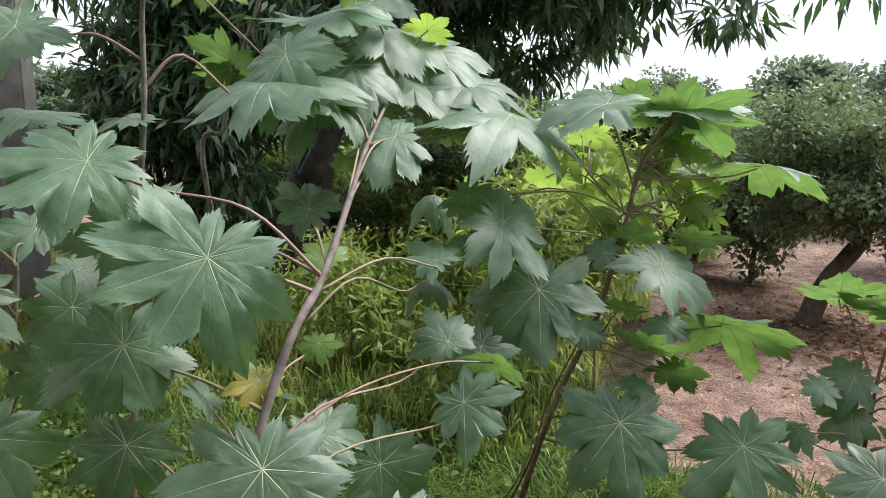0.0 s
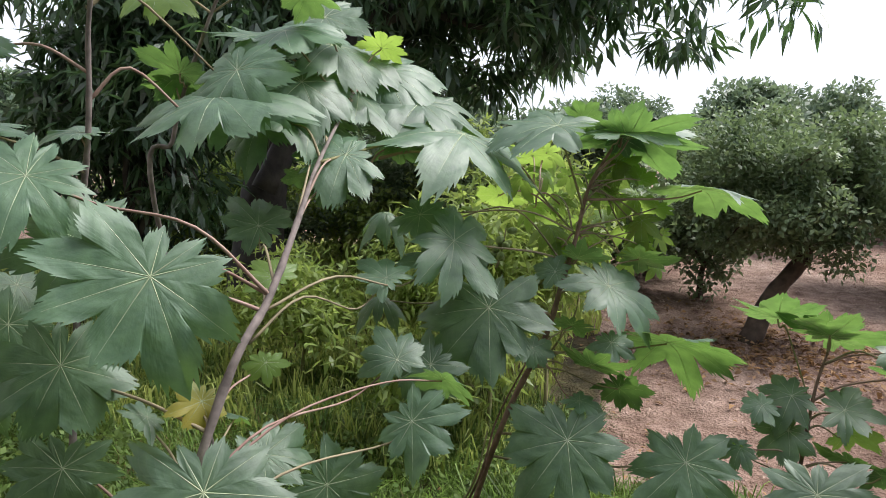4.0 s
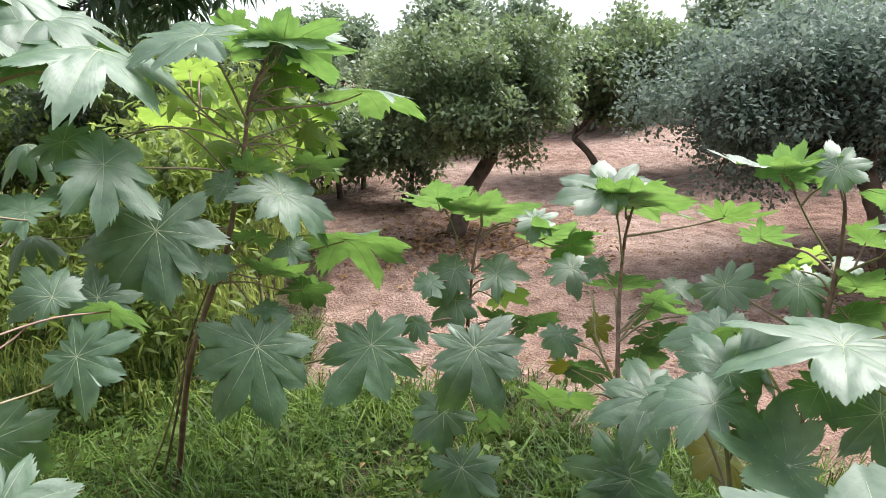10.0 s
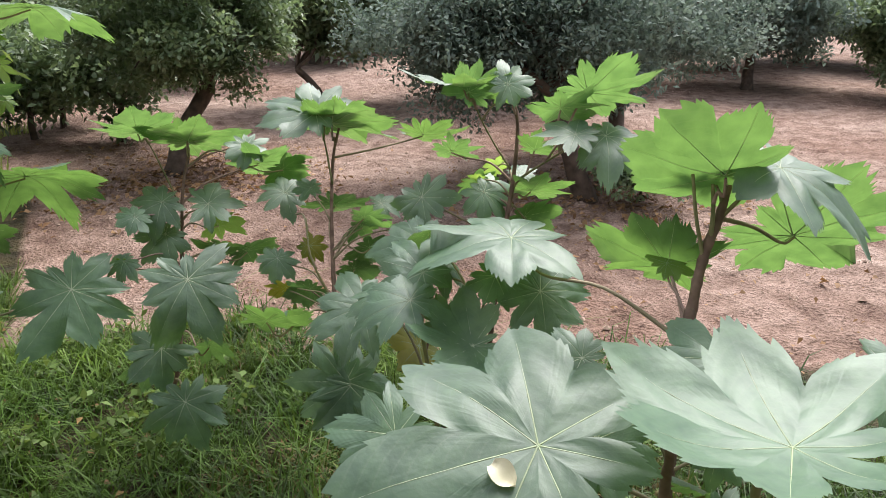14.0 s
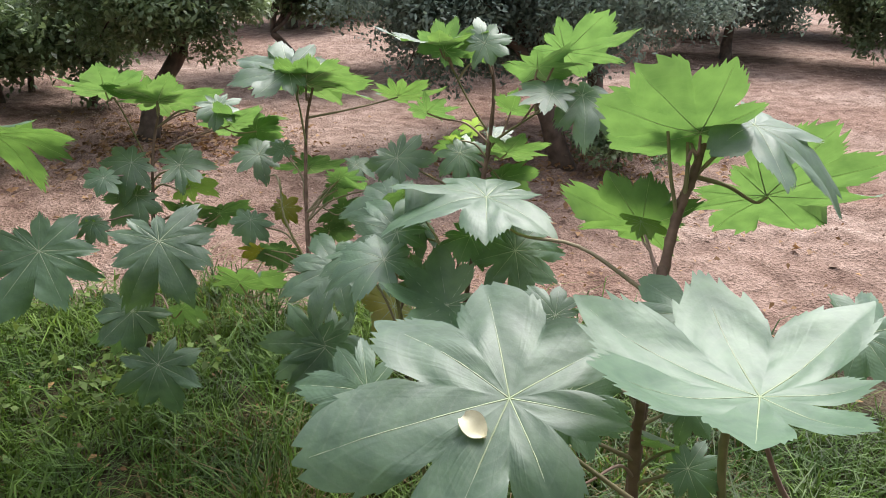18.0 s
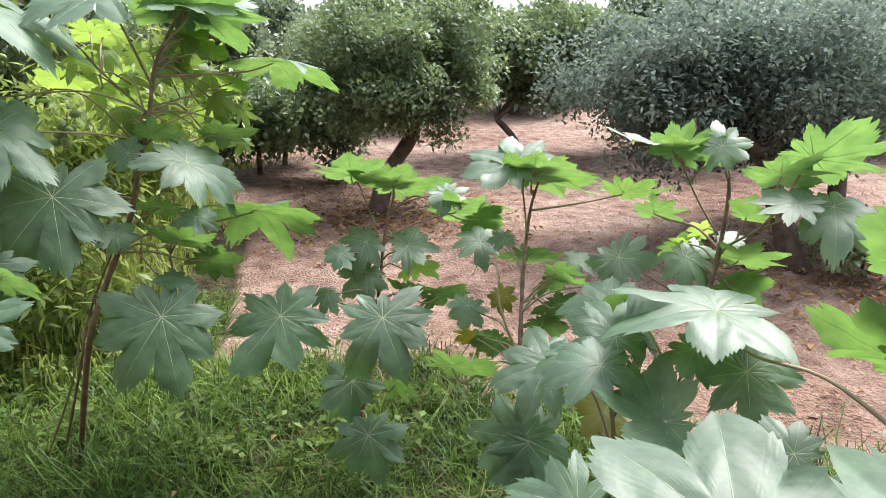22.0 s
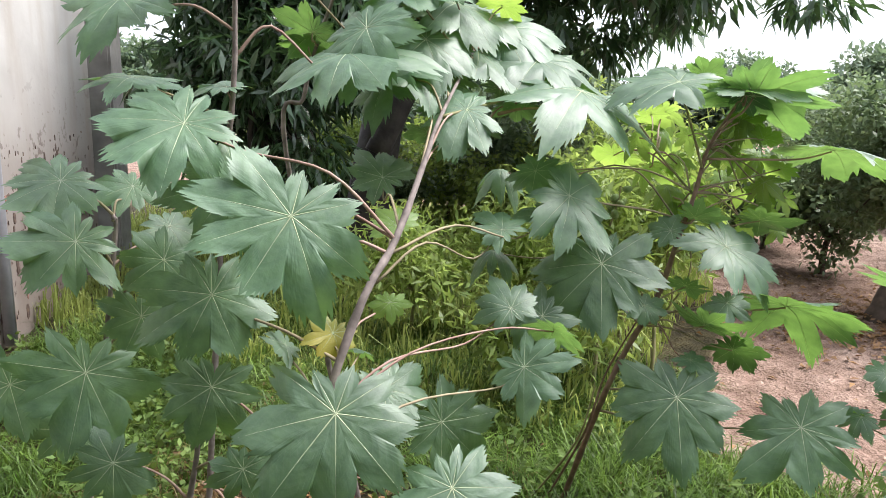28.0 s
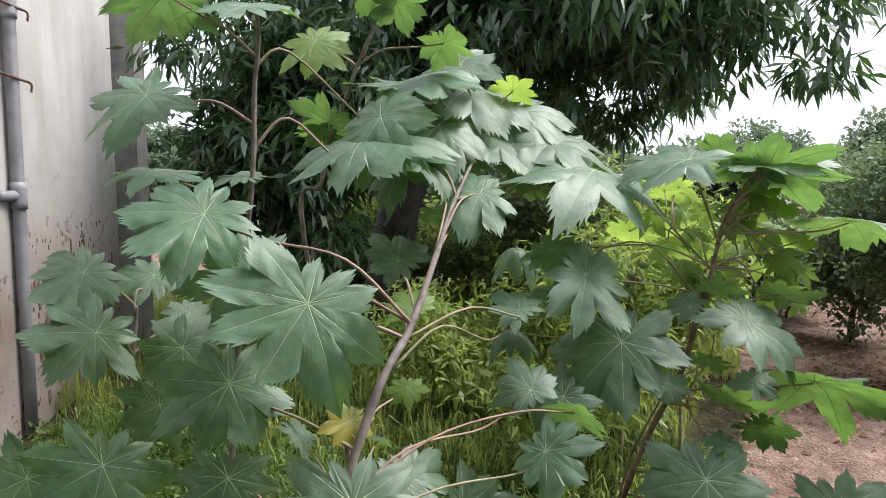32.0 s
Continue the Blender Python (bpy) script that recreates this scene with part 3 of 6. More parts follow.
castor_leaf(plant_a, (-1.184, 1.794, 1.645), (-0.007, -0.138, -0.081), (-0.178, -0.508, 0.843), (-0.995, 1.745, 1.520), 'green', cut=0.03, hang=0.06, curl=0.02)
castor_leaf(plant_a, (-1.125, 2.023, 1.941), (0.108, -0.080, -0.061), (0.317, -0.641, 0.699), (-1.039, 2.034, 1.722), 'green', cut=0.03, hang=0.06, curl=0.02)
castor_leaf(plant_a, (-0.949, 2.183, 1.565), (0.046, 0.070, -0.059), (-0.007, 0.643, 0.766), (-0.931, 1.914, 1.519), 'green')
castor_leaf(plant_a, (-1.078, 1.959, 1.438), (-0.051, 0.042, -0.051), (-0.134, 0.694, 0.707), (-0.960, 1.524, 1.371), 'green')
castor_leaf(plant_a, (-1.014, 2.194, 1.871), (0.083, -0.033, 0.029), (-0.104, 0.489, 0.866), (-1.039, 2.034, 1.722), 'young')
castor_leaf(plant_a, (-1.260, 1.122, 1.131), (0.006, -0.098, -0.142), (0.607, -0.641, 0.469), (-0.968, 1.188, 1.007), 'green')
castor_leaf(plant_a, (-1.273, 1.124, 0.910), (0.011, -0.054, -0.127), (0.649, -0.680, 0.342), (-1.006, 1.106, 0.755), 'green')
castor_leaf(plant_a, (-0.691, 1.625, 0.901), (0.121, -0.038, -0.046), (-0.031, -0.808, 0.588), (-1.006, 1.106, 0.755), 'green')
castor_leaf(plant_a, (-0.881, 1.540, 0.741), (0.102, 0.047, -0.106), (0.601, -0.762, 0.242), (-1.025, 1.065, 0.629), 'green')
castor_leaf(plant_a, (-0.721, 1.257, 0.739), (0.081, -0.090, -0.117), (0.332, -0.624, 0.707), (-1.025, 1.065, 0.629), 'green')
castor_leaf(plant_b, (-1.029, 2.282, 1.341), (0.034, -0.094, -0.018), (0.061, -0.163, 0.985), (-0.411, 2.309, 1.196), 'green', hang=1.1)
castor_leaf(plant_b, (-0.951, 2.057, 1.100), (0.027, -0.078, -0.015), (0.062, -0.162, 0.985), (-0.443, 2.252, 1.048), 'green', hang=1.0)
castor_leaf(plant_b, (-0.292, 2.547, 1.557), (0.022, -0.086, -0.032), (0.018, -0.342, 0.940), (-0.339, 2.423, 1.501), 'young', hang=0.9)
castor_leaf(plant_b, (-0.486, 2.416, 1.311), (0.035, -0.084, -0.032), (0.046, -0.339, 0.940), (-0.404, 2.325, 1.231), 'young', hang=0.8)
castor_leaf(plant_a, (-0.951, 1.377, 1.097), (0.016, -0.022, -0.047), (0.423, -0.756, 0.500), (-0.965, 1.213, 1.037), 'young')
castor_leaf(plant_b, (-0.336, 2.517, 1.417), (0.026, -0.035, 0.056), (0.083, 0.862, 0.500), (-0.380, 2.373, 1.356), 'young', hang=-0.3)
castor_leaf(plant_b, (-0.360, 2.452, 1.288), (-0.042, 0.055, -0.039), (0.109, 0.633, 0.766), (-0.404, 2.325, 1.231), 'young', hang=-0.3)
castor_leaf(plant_b, (-0.530, 2.595, 1.403), (-0.049, -0.042, 0.046), (-0.049, 0.764, 0.643), (-0.405, 2.358, 1.310), 'young', hang=-0.3)
castor_leaf(plant_b, (-0.698, 2.563, 1.398), (0.022, 0.075, -0.064), (0.029, 0.642, 0.766), (-0.454, 2.365, 1.360), 'young', hang=-0.3)
castor_leaf(plant_b, (-0.569, 2.493, 1.544), (-0.057, 0.051, -0.051), (0.001, 0.707, 0.707), (-0.541, 2.370, 1.457), 'young', hang=-0.3)
castor_leaf(plant_b, (-0.211, 2.527, 1.478), (0.053, -0.028, 0.017), (0.093, 0.636, 0.766), (-0.371, 2.390, 1.411), 'young', hang=-0.3)
castor_leaf(plant_b, (-0.150, 2.573, 1.383), (-0.037, 0.060, -0.037), (0.217, 0.605, 0.766), (-0.386, 2.362, 1.320), 'young', hang=-0.3)
castor_leaf(plant_b, (-0.388, 2.344, 1.000), (-0.034, 0.065, -0.050), (0.099, 0.635, 0.766), (-0.467, 2.222, 0.958), 'green', hang=-0.3)
castor_leaf(plant_a, (-1.008, 2.050, 1.488), (0.012, 0.056, -0.045), (-0.093, 0.636, 0.766), (-0.974, 1.610, 1.440), 'green')
castor_leaf(plant_a, (-1.160, 1.976, 1.468), (-0.049, 0.036, -0.039), (-0.141, 0.627, 0.766), (-0.960, 1.524, 1.371), 'green')
castor_leaf(plant_a, (-1.221, 1.705, 1.758), (-0.010, -0.173, -0.084), (-0.055, -0.726, 0.685), (-1.430, 1.420, 1.870), 'green', bow=0.22, cut=0.03, hang=0.06, curl=0.08)
castor_leaf(plant_a, (-1.250, 1.655, 1.689), (0.192, -0.094, -0.116), (-0.005, -0.377, 0.926), (-1.450, 1.432, 1.660), 'green', bow=0.3, cut=0.03, hang=0.06, curl=-0.05)
castor_leaf(plant_a, (-1.125, 1.879, 1.742), (0.132, -0.105, -0.123), (0.467, -0.492, 0.735), (-1.029, 1.958, 1.672), 'green', cut=0.03, hang=0.06, curl=0.02)
castor_leaf(plant_a, (-1.129, 2.088, 1.868), (0.200, -0.109, -0.104), (0.350, -0.160, 0.923), (-1.034, 1.996, 1.697), 'green', cut=0.03, hang=0.06, curl=0.02)
castor_leaf(plant_a, (-0.956, 1.806, 1.546), (-0.105, -0.074, -0.080), (0.256, -0.526, 0.811), (-0.966, 1.858, 1.486), 'green', cut=0.12)
castor_leaf(plant_a, (-1.276, 1.894, 1.870), (-0.128, 0.085, 0.043), (0.152, -0.250, 0.956), (-1.034, 1.996, 1.697), 'green')
castor_leaf(plant_a, (-1.182, 1.888, 1.883), (0.109, -0.115, -0.096), (-0.052, -0.415, 0.908), (-1.029, 1.958, 1.672), 'green', cut=0.03, hang=0.06, curl=0.02)
castor_leaf(plant_a, (-0.883, 2.204, 1.707), (0.202, -0.141, -0.113), (0.339, -0.281, 0.898), (-0.828, 2.080, 1.615), 'green', cut=-0.03, hang=0.06, curl=0.02)
castor_leaf(plant_a, (-1.016, 2.201, 1.803), (0.163, -0.148, -0.108), (0.290, -0.523, 0.802), (-1.039, 2.034, 1.722), 'green', cut=0.03, hang=0.06, curl=0.02)
castor_leaf(plant_a, (-0.727, 2.151, 1.609), (0.221, -0.178, -0.155), (0.416, -0.174, 0.893), (-0.914, 1.941, 1.535), 'green', cut=-0.08, hang=0.12, curl=0.02)
castor_leaf(plant_a, (-1.175, 1.725, 1.349), (-0.101, 0.021, 0.071), (0.369, -0.603, 0.707), (-0.945, 1.408, 1.269), 'green')
castor_leaf(plant_a, (-1.034, 1.555, 1.249), (-0.059, 0.020, 0.042), (0.339, -0.577, 0.743), (-0.945, 1.360, 1.218), 'young')
castor_leaf(plant_b, (-0.697, 1.983, 1.307), (0.132, -0.016, -0.118), (0.534, -0.517, 0.669), (-0.408, 2.317, 1.214), 'green')
castor_leaf(plant_b, (-0.755, 2.009, 1.250), (-0.020, -0.117, -0.028), (0.077, -0.247, 0.966), (-0.945, 1.360, 1.218), 'green', bow=0.04)
castor_leaf(plant_b, (-0.842, 2.103, 1.362), (0.101, -0.029, -0.060), (0.227, -0.670, 0.707), (-0.405, 2.358, 1.310), 'green')
castor_leaf(plant_a, (-0.838, 1.813, 1.219), (-0.080, 0.031, 0.044), (0.220, -0.560, 0.799), (-0.952, 1.311, 1.158), 'green')
castor_leaf(plant_a, (-0.771, 1.729, 1.020), (-0.068, 0.048, 0.073), (0.255, -0.685, 0.682), (-0.987, 1.147, 0.881), 'green')
castor_leaf(plant_a, (-0.666, 1.798, 0.957), (0.056, 0.067, -0.078), (0.164, 0.688, 0.707), (-0.987, 1.147, 0.881), 'green')
castor_leaf(plant_a, (-0.981, 2.117, 1.616), (0.053, 0.059, -0.060), (0.199, 0.611, 0.766), (-0.879, 1.997, 1.567), 'green')
castor_leaf(plant_a, (-0.999, 1.211, 1.060), (0.002, -0.054, -0.045), (0.778, -0.381, 0.500), (-0.968, 1.188, 1.007), 'yellow')
castor_leaf(plant_a, (-1.090, 1.160, 1.034), (0.014, -0.056, -0.005), (0.637, 0.087, 0.766), (-0.987, 1.147, 0.881), 'green')
castor_leaf(plant_a4, (-1.550, 1.016, 0.928), (0.006, -0.069, -0.163), (0.765, -0.583, 0.276), (-1.761, 1.232, 0.834), 'green')
castor_leaf(plant_a4, (-1.739, 0.957, 0.881), (-0.010, -0.082, -0.123), (0.812, -0.514, 0.276), (-1.761, 1.232, 0.834), 'green')
castor_leaf(plant_a4, (-1.787, 1.168, 1.343), (-0.011, -0.134, -0.050), (0.460, -0.342, 0.819), (-1.707, 1.250, 1.253), 'green')
castor_leaf(plant_a4, (-1.662, 1.100, 1.211), (-0.033, -0.125, -0.085), (0.689, -0.524, 0.500), (-1.731, 1.259, 1.112), 'green')
castor_leaf(plant_a4, (-1.577, 1.289, 1.141), (-0.045, -0.082, -0.071), (0.693, -0.651, 0.309), (-1.746, 1.246, 0.973), 'green')
castor_leaf(plant_a4, (-1.444, 0.987, 0.741), (-0.022, -0.070, -0.082), (0.742, -0.595, 0.309), (-1.338, 1.103, 0.616), 'green')
castor_leaf(plant_a4, (-1.664, 1.283, 0.975), (-0.003, -0.061, -0.109), (0.825, -0.503, 0.259), (-1.761, 1.232, 0.834), 'green')
castor_leaf(plant_a4, (-1.719, 1.449, 1.193), (0.089, -0.008, -0.071), (0.589, -0.258, 0.766), (-1.731, 1.259, 1.112), 'green')
castor_leaf(plant_a4, (-1.712, 1.076, 0.723), (-0.032, -0.075, -0.066), (0.783, -0.565, 0.259), (-1.790, 1.205, 0.556), 'green')
castor_leaf(plant_a, (-1.018, 1.473, 0.828), (0.105, -0.006, -0.084), (0.539, -0.458, 0.707), (-1.006, 1.106, 0.755), 'green')
castor_leaf(plant_a, (-1.039, 1.394, 0.957), (-0.059, -0.022, 0.018), (0.073, 0.495, 0.866), (-0.987, 1.147, 0.881), 'green')
castor_leaf(plant_b, (-0.726, 1.880, 0.965), (-0.072, -0.077, -0.075), (0.234, -0.785, 0.574), (-0.496, 2.203, 0.888), 'green')
castor_leaf(plant_a4, (-1.144, 1.074, 0.763), (-0.012, -0.044, -0.076), (0.630, -0.713, 0.309), (-1.315, 1.104, 0.704), 'green')
castor_leaf(plant_a4, (-1.756, 1.361, 1.313), (0.020, -0.077, -0.065), (0.531, -0.467, 0.707), (-1.710, 1.251, 1.235), 'green')
castor_leaf(plant_a2, (-1.669, 1.283, 1.795), (-0.098, -0.127, -0.077), (0.192, -0.614, 0.766), (-1.444, 1.432, 1.727), 'green', bow=0.15)
castor_leaf(plant_a2, (-1.628, 1.269, 1.603), (0.051, -0.140, -0.019), (0.101, -0.095, 0.990), (-1.471, 1.437, 1.492), 'green')
castor_leaf(plant_a2, (-1.360, 1.321, 1.998), (-0.160, 0.022, 0.043), (0.219, -0.263, 0.940), (-1.396, 1.397, 1.964), 'green')
castor_leaf(plant_a2, (-1.528, 1.227, 2.026), (-0.106, 0.005, -0.095), (-0.548, 0.536, 0.643), (-1.414, 1.411, 1.896), 'green')
castor_leaf(plant_a2, (-1.467, 1.422, 1.587), (-0.084, -0.007, 0.013), (0.167, -0.197, 0.966), (-1.462, 1.435, 1.543), 'green')
castor_leaf(plant_a3, (-1.280, 1.775, 2.134), (-0.079, 0.021, -0.069), (-0.386, 0.662, 0.643), (-1.308, 1.833, 2.080), 'green')
castor_leaf(plant_a3, (-1.234, 1.812, 2.096), (0.069, 0.076, -0.040), (-0.368, 0.672, 0.643), (-1.313, 1.836, 2.060), 'green')
castor_leaf(plant_a3, (-1.449, 1.706, 1.985), (0.107, -0.013, -0.087), (0.440, -0.627, 0.643), (-1.402, 1.862, 1.931), 'young')
castor_leaf(plant_a3, (-1.491, 1.834, 1.762), (-0.105, 0.014, -0.075), (-0.372, 0.670, 0.643), (-1.501, 1.870, 1.724), 'green')
castor_leaf(plant_a3, (-1.118, 1.897, 1.986), (0.022, 0.064, -0.062), (-0.061, 0.705, 0.707), (-1.402, 1.862, 1.931), 'green')
castor_leaf(plant_a3, (-1.525, 1.861, 1.726), (-0.086, 0.002, -0.034), (-0.293, 0.572, 0.766), (-1.518, 1.869, 1.677), 'green')
castor_leaf(plant_b, (-0.450, 2.208, 1.643), (-0.207, 0.046, 0.024), (0.044, -0.306, 0.951), (-0.445, 2.306, 1.597), 'green')
castor_leaf(plant_b, (-0.278, 2.427, 1.615), (0.065, -0.039, 0.091), (-0.052, 0.905, 0.423), (-0.305, 2.453, 1.573), 'green', hang=-0.3)
castor_leaf(plant_b, (-0.270, 2.427, 1.633), (0.264, 0.043, 0.005), (0.009, -0.173, 0.985), (-0.296, 2.461, 1.591), 'green')
castor_leaf(plant_b, (-0.251, 2.428, 1.611), (0.145, 0.180, -0.114), (0.046, 0.476, 0.878), (-0.339, 2.423, 1.501), 'green', hang=-0.3)
castor_leaf(plant_b, (-0.008, 2.574, 1.450), (0.062, 0.218, -0.048), (0.064, 0.198, 0.978), (-0.371, 2.390, 1.411), 'green', hang=0.1)
castor_leaf(plant_b, (-0.390, 2.366, 1.666), (0.040, -0.030, 0.060), (-0.093, 0.861, 0.500), (-0.452, 2.298, 1.616), 'green', hang=-0.3)
castor_leaf(plant_b, (-0.598, 2.025, 1.109), (0.026, -0.125, -0.175), (0.170, -0.791, 0.588), (-0.447, 2.244, 1.026), 'green')
castor_leaf(plant_b, (-0.436, 2.226, 1.195), (-0.082, 0.008, 0.019), (0.095, -0.701, 0.707), (-0.419, 2.292, 1.160), 'green')
castor_leaf(plant_b, (-0.272, 2.236, 1.162), (0.153, -0.038, -0.119), (0.545, -0.329, 0.771), (-0.428, 2.276, 1.116), 'green', hang=0.08, curl=0.05)
castor_leaf(plant_b, (-0.087, 2.301, 0.986), (0.109, 0.185, -0.120), (0.140, 0.480, 0.866), (-0.477, 2.216, 0.934), 'green', hang=0.1)
castor_leaf(plant_b, (-0.249, 2.150, 1.009), (0.023, -0.051, -0.052), (0.037, -0.706, 0.707), (-0.496, 2.203, 0.888), 'green')
castor_leaf(plant_b, (-0.300, 2.126, 0.940), (0.065, 0.090, -0.091), (0.278, 0.580, 0.766), (-0.496, 2.203, 0.888), 'green', hang=-0.3)
castor_leaf(plant_b, (-0.376, 2.291, 1.234), (0.103, 0.009, -0.009), (0.035, 0.499, 0.866), (-0.411, 2.309, 1.196), 'green', hang=-0.3)
castor_leaf(plant_b, (-0.191, 2.403, 1.230), (0.097, 0.058, -0.055), (0.136, 0.557, 0.819), (-0.424, 2.284, 1.138), 'green', hang=-0.3)
castor_leaf(plant_b, (-0.348, 2.011, 0.743), (0.039, -0.123, -0.175), (0.138, -0.797, 0.588), (-0.575, 2.150, 0.674), 'green')
castor_leaf(plant_b, (-0.014, 2.123, 0.679), (0.017, -0.129, -0.166), (0.005, -0.788, 0.616), (-0.598, 2.133, 0.602), 'green')
castor_leaf(plant_b, (-0.478, 2.116, 0.976), (0.057, -0.023, -0.040), (0.314, -0.561, 0.766), (-0.477, 2.216, 0.934), 'green')
castor_leaf(plant_b, (-0.287, 2.526, 1.532), (0.024, 0.058, -0.060), (0.081, 0.702, 0.707), (-0.356, 2.408, 1.465), 'young', hang=-0.3)
castor_leaf(plant_b, (-0.199, 2.514, 1.309), (0.039, 0.036, -0.041), (0.106, 0.699, 0.707), (-0.411, 2.309, 1.196), 'young', hang=-0.3)
castor_leaf(plant_c, (0.294, 1.936, 0.727), (0.030, -0.132, -0.121), (-0.104, -0.687, 0.719), (0.306, 2.222, 0.668), 'green')
castor_leaf(plant_c, (0.563, 2.321, 1.017), (0.033, -0.060, -0.057), (0.074, -0.665, 0.743), (0.371, 2.369, 0.950), 'green')
castor_leaf(plant_c, (0.241, 2.438, 1.067), (-0.132, -0.084, 0.051), (0.046, 0.467, 0.883), (0.269, 2.418, 1.030), 'green', hang=-0.3)
castor_leaf(plant_c, (0.389, 2.411, 1.028), (0.143, -0.123, 0.057), (0.080, 0.494, 0.866), (0.387, 2.399, 0.995), 'green', hang=-0.3)
castor_leaf(plant_c, (0.389, 2.413, 1.038), (-0.040, -0.059, 0.065), (0.113, 0.698, 0.707), (0.382, 2.389, 0.980), 'green', hang=-0.3)
castor_leaf(plant_c, (0.600, 2.347, 0.947), (0.172, 0.030, -0.060), (0.190, 0.541, 0.819), (0.339, 2.309, 0.850), 'green', hang=-0.3)
castor_leaf(plant_c, (0.275, 2.280, 0.868), (-0.098, -0.037, -0.034), (-0.069, -0.569, 0.819), (0.325, 2.272, 0.772), 'green')
castor_leaf(plant_c, (0.412, 2.254, 0.852), (0.109, -0.032, -0.007), (-0.090, -0.492, 0.866), (0.330, 2.284, 0.798), 'green')
castor_leaf(plant_c, (0.271, 2.248, 0.770), (-0.080, -0.049, -0.049), (-0.077, -0.638, 0.766), (0.311, 2.235, 0.694), 'green')
castor_leaf(plant_c, (0.423, 2.207, 0.721), (0.054, 0.068, -0.060), (0.294, 0.492, 0.819), (0.306, 2.222, 0.668), 'green', hang=-0.3)
castor_leaf(plant_c, (0.198, 1.931, 0.529), (-0.088, -0.045, -0.064), (-0.078, -0.762, 0.643), (0.267, 2.153, 0.471), 'green')
castor_leaf(plant_c, (0.237, 1.843, 0.390), (0.033, -0.077, -0.106), (-0.062, -0.817, 0.574), (0.232, 2.139, 0.309), 'green')
castor_leaf(plant_c, (0.146, 2.230, 0.691), (-0.047, 0.009, 0.011), (0.278, 0.416, 0.866), (0.290, 2.195, 0.589), 'young', hang=-0.3)
castor_leaf(plant_d, (0.726, 2.036, 1.158), (-0.097, 0.127, 0.033), (-0.232, -0.408, 0.883), (0.727, 2.010, 1.124), 'green')
castor_leaf(plant_d, (0.782, 2.062, 1.117), (0.239, 0.052, -0.080), (0.204, 0.423, 0.883), (0.777, 2.014, 1.061), 'green', hang=-0.3)
castor_leaf(plant_d, (0.760, 2.071, 1.124), (0.096, -0.092, 0.045), (0.221, 0.603, 0.766), (0.735, 1.999, 1.081), 'green', hang=-0.3)
castor_leaf(plant_d, (0.643, 2.156, 0.888), (-0.112, 0.015, -0.008), (-0.121, -0.405, 0.906), (0.641, 1.894, 0.847), 'green')
castor_leaf(plant_d, (0.644, 1.899, 0.790), (0.034, -0.029, -0.035), (0.017, -0.766, 0.643), (0.641, 1.820, 0.745), 'yellow')
castor_leaf(plant_d, (0.560, 1.962, 0.741), (-0.027, -0.047, -0.053), (-0.194, -0.680, 0.707), (0.668, 1.794, 0.668), 'green')
castor_leaf(plant_d, (0.775, 2.047, 0.859), (0.135, 0.014, -0.050), (0.249, 0.517, 0.819), (0.707, 1.869, 0.774), 'green', hang=-0.3)
castor_leaf(plant_d, (0.466, 1.715, 0.660), (0.112, -0.065, -0.072), (0.420, 0.593, 0.687), (0.673, 1.753, 0.616), 'green', hang=-0.3)
castor_leaf(plant_d, (1.055, 1.984, 1.075), (0.119, 0.018, -0.062), (0.353, 0.452, 0.819), (0.765, 2.002, 1.025), 'green', hang=-0.3)
castor_leaf(plant_d, (0.686, 1.564, 0.719), (-0.146, 0.004, -0.026), (-0.167, -0.503, 0.848), (0.664, 1.717, 0.572), 'green')
castor_leaf(plant_d, (0.638, 1.577, 0.498), (-0.135, -0.016, -0.086), (-0.244, -0.812, 0.530), (0.687, 1.799, 0.407), 'green')
castor_leaf(plant_d, (0.651, 1.568, 0.491), (0.084, -0.065, -0.099), (0.040, -0.818, 0.574), (0.687, 1.799, 0.407), 'green')
castor_leaf(plant_d, (0.580, 1.813, 0.702), (-0.003, 0.029, -0.019), (0.351, 0.539, 0.766), (0.679, 1.778, 0.645), 'green', hang=-0.3)
castor_leaf(plant_d, (0.808, 1.865, 0.867), (0.078, -0.036, -0.005), (0.311, 0.563, 0.766), (0.702, 1.854, 0.751), 'green', hang=-0.3)
castor_leaf(plant_d, (0.858, 1.785, 0.851), (-0.036, 0.065, -0.022), (0.258, 0.428, 0.866), (0.702, 1.854, 0.751), 'green', hang=-0.3)
castor_leaf(plant_e, (0.898, 1.641, 0.977), (0.045, -0.077, -0.051), (-0.280, -0.636, 0.719), (1.106, 1.546, 0.848), 'green')
castor_leaf(plant_e, (1.157, 1.314, 1.189), (-0.081, 0.069, 0.003), (-0.202, -0.276, 0.940), (1.177, 1.467, 1.085), 'green', hang=-0.1)
castor_leaf(plant_e, (1.244, 1.309, 1.179), (0.053, -0.121, -0.042), (-0.087, -0.364, 0.927), (1.180, 1.406, 1.122), 'green', hang=0.05)
castor_leaf(plant_e, (1.104, 1.548, 1.282), (0.079, -0.032, 0.015), (-0.390, -0.659, 0.643), (1.174, 1.619, 1.189), 'green')
castor_leaf(plant_e, (1.036, 1.639, 1.254), (0.008, -0.065, 0.077), (0.379, 0.726, 0.574), (1.064, 1.657, 1.218), 'green', hang=-0.3)
castor_leaf(plant_e, (1.026, 1.646, 1.266), (-0.138, 0.063, 0.001), (0.079, 0.154, 0.985), (1.070, 1.654, 1.203), 'green', hang=-0.3)
castor_leaf(plant_e, (1.273, 1.432, 1.267), (0.156, -0.049, -0.046), (0.386, 0.514, 0.766), (1.180, 1.406, 1.122), 'green', hang=-0.3)
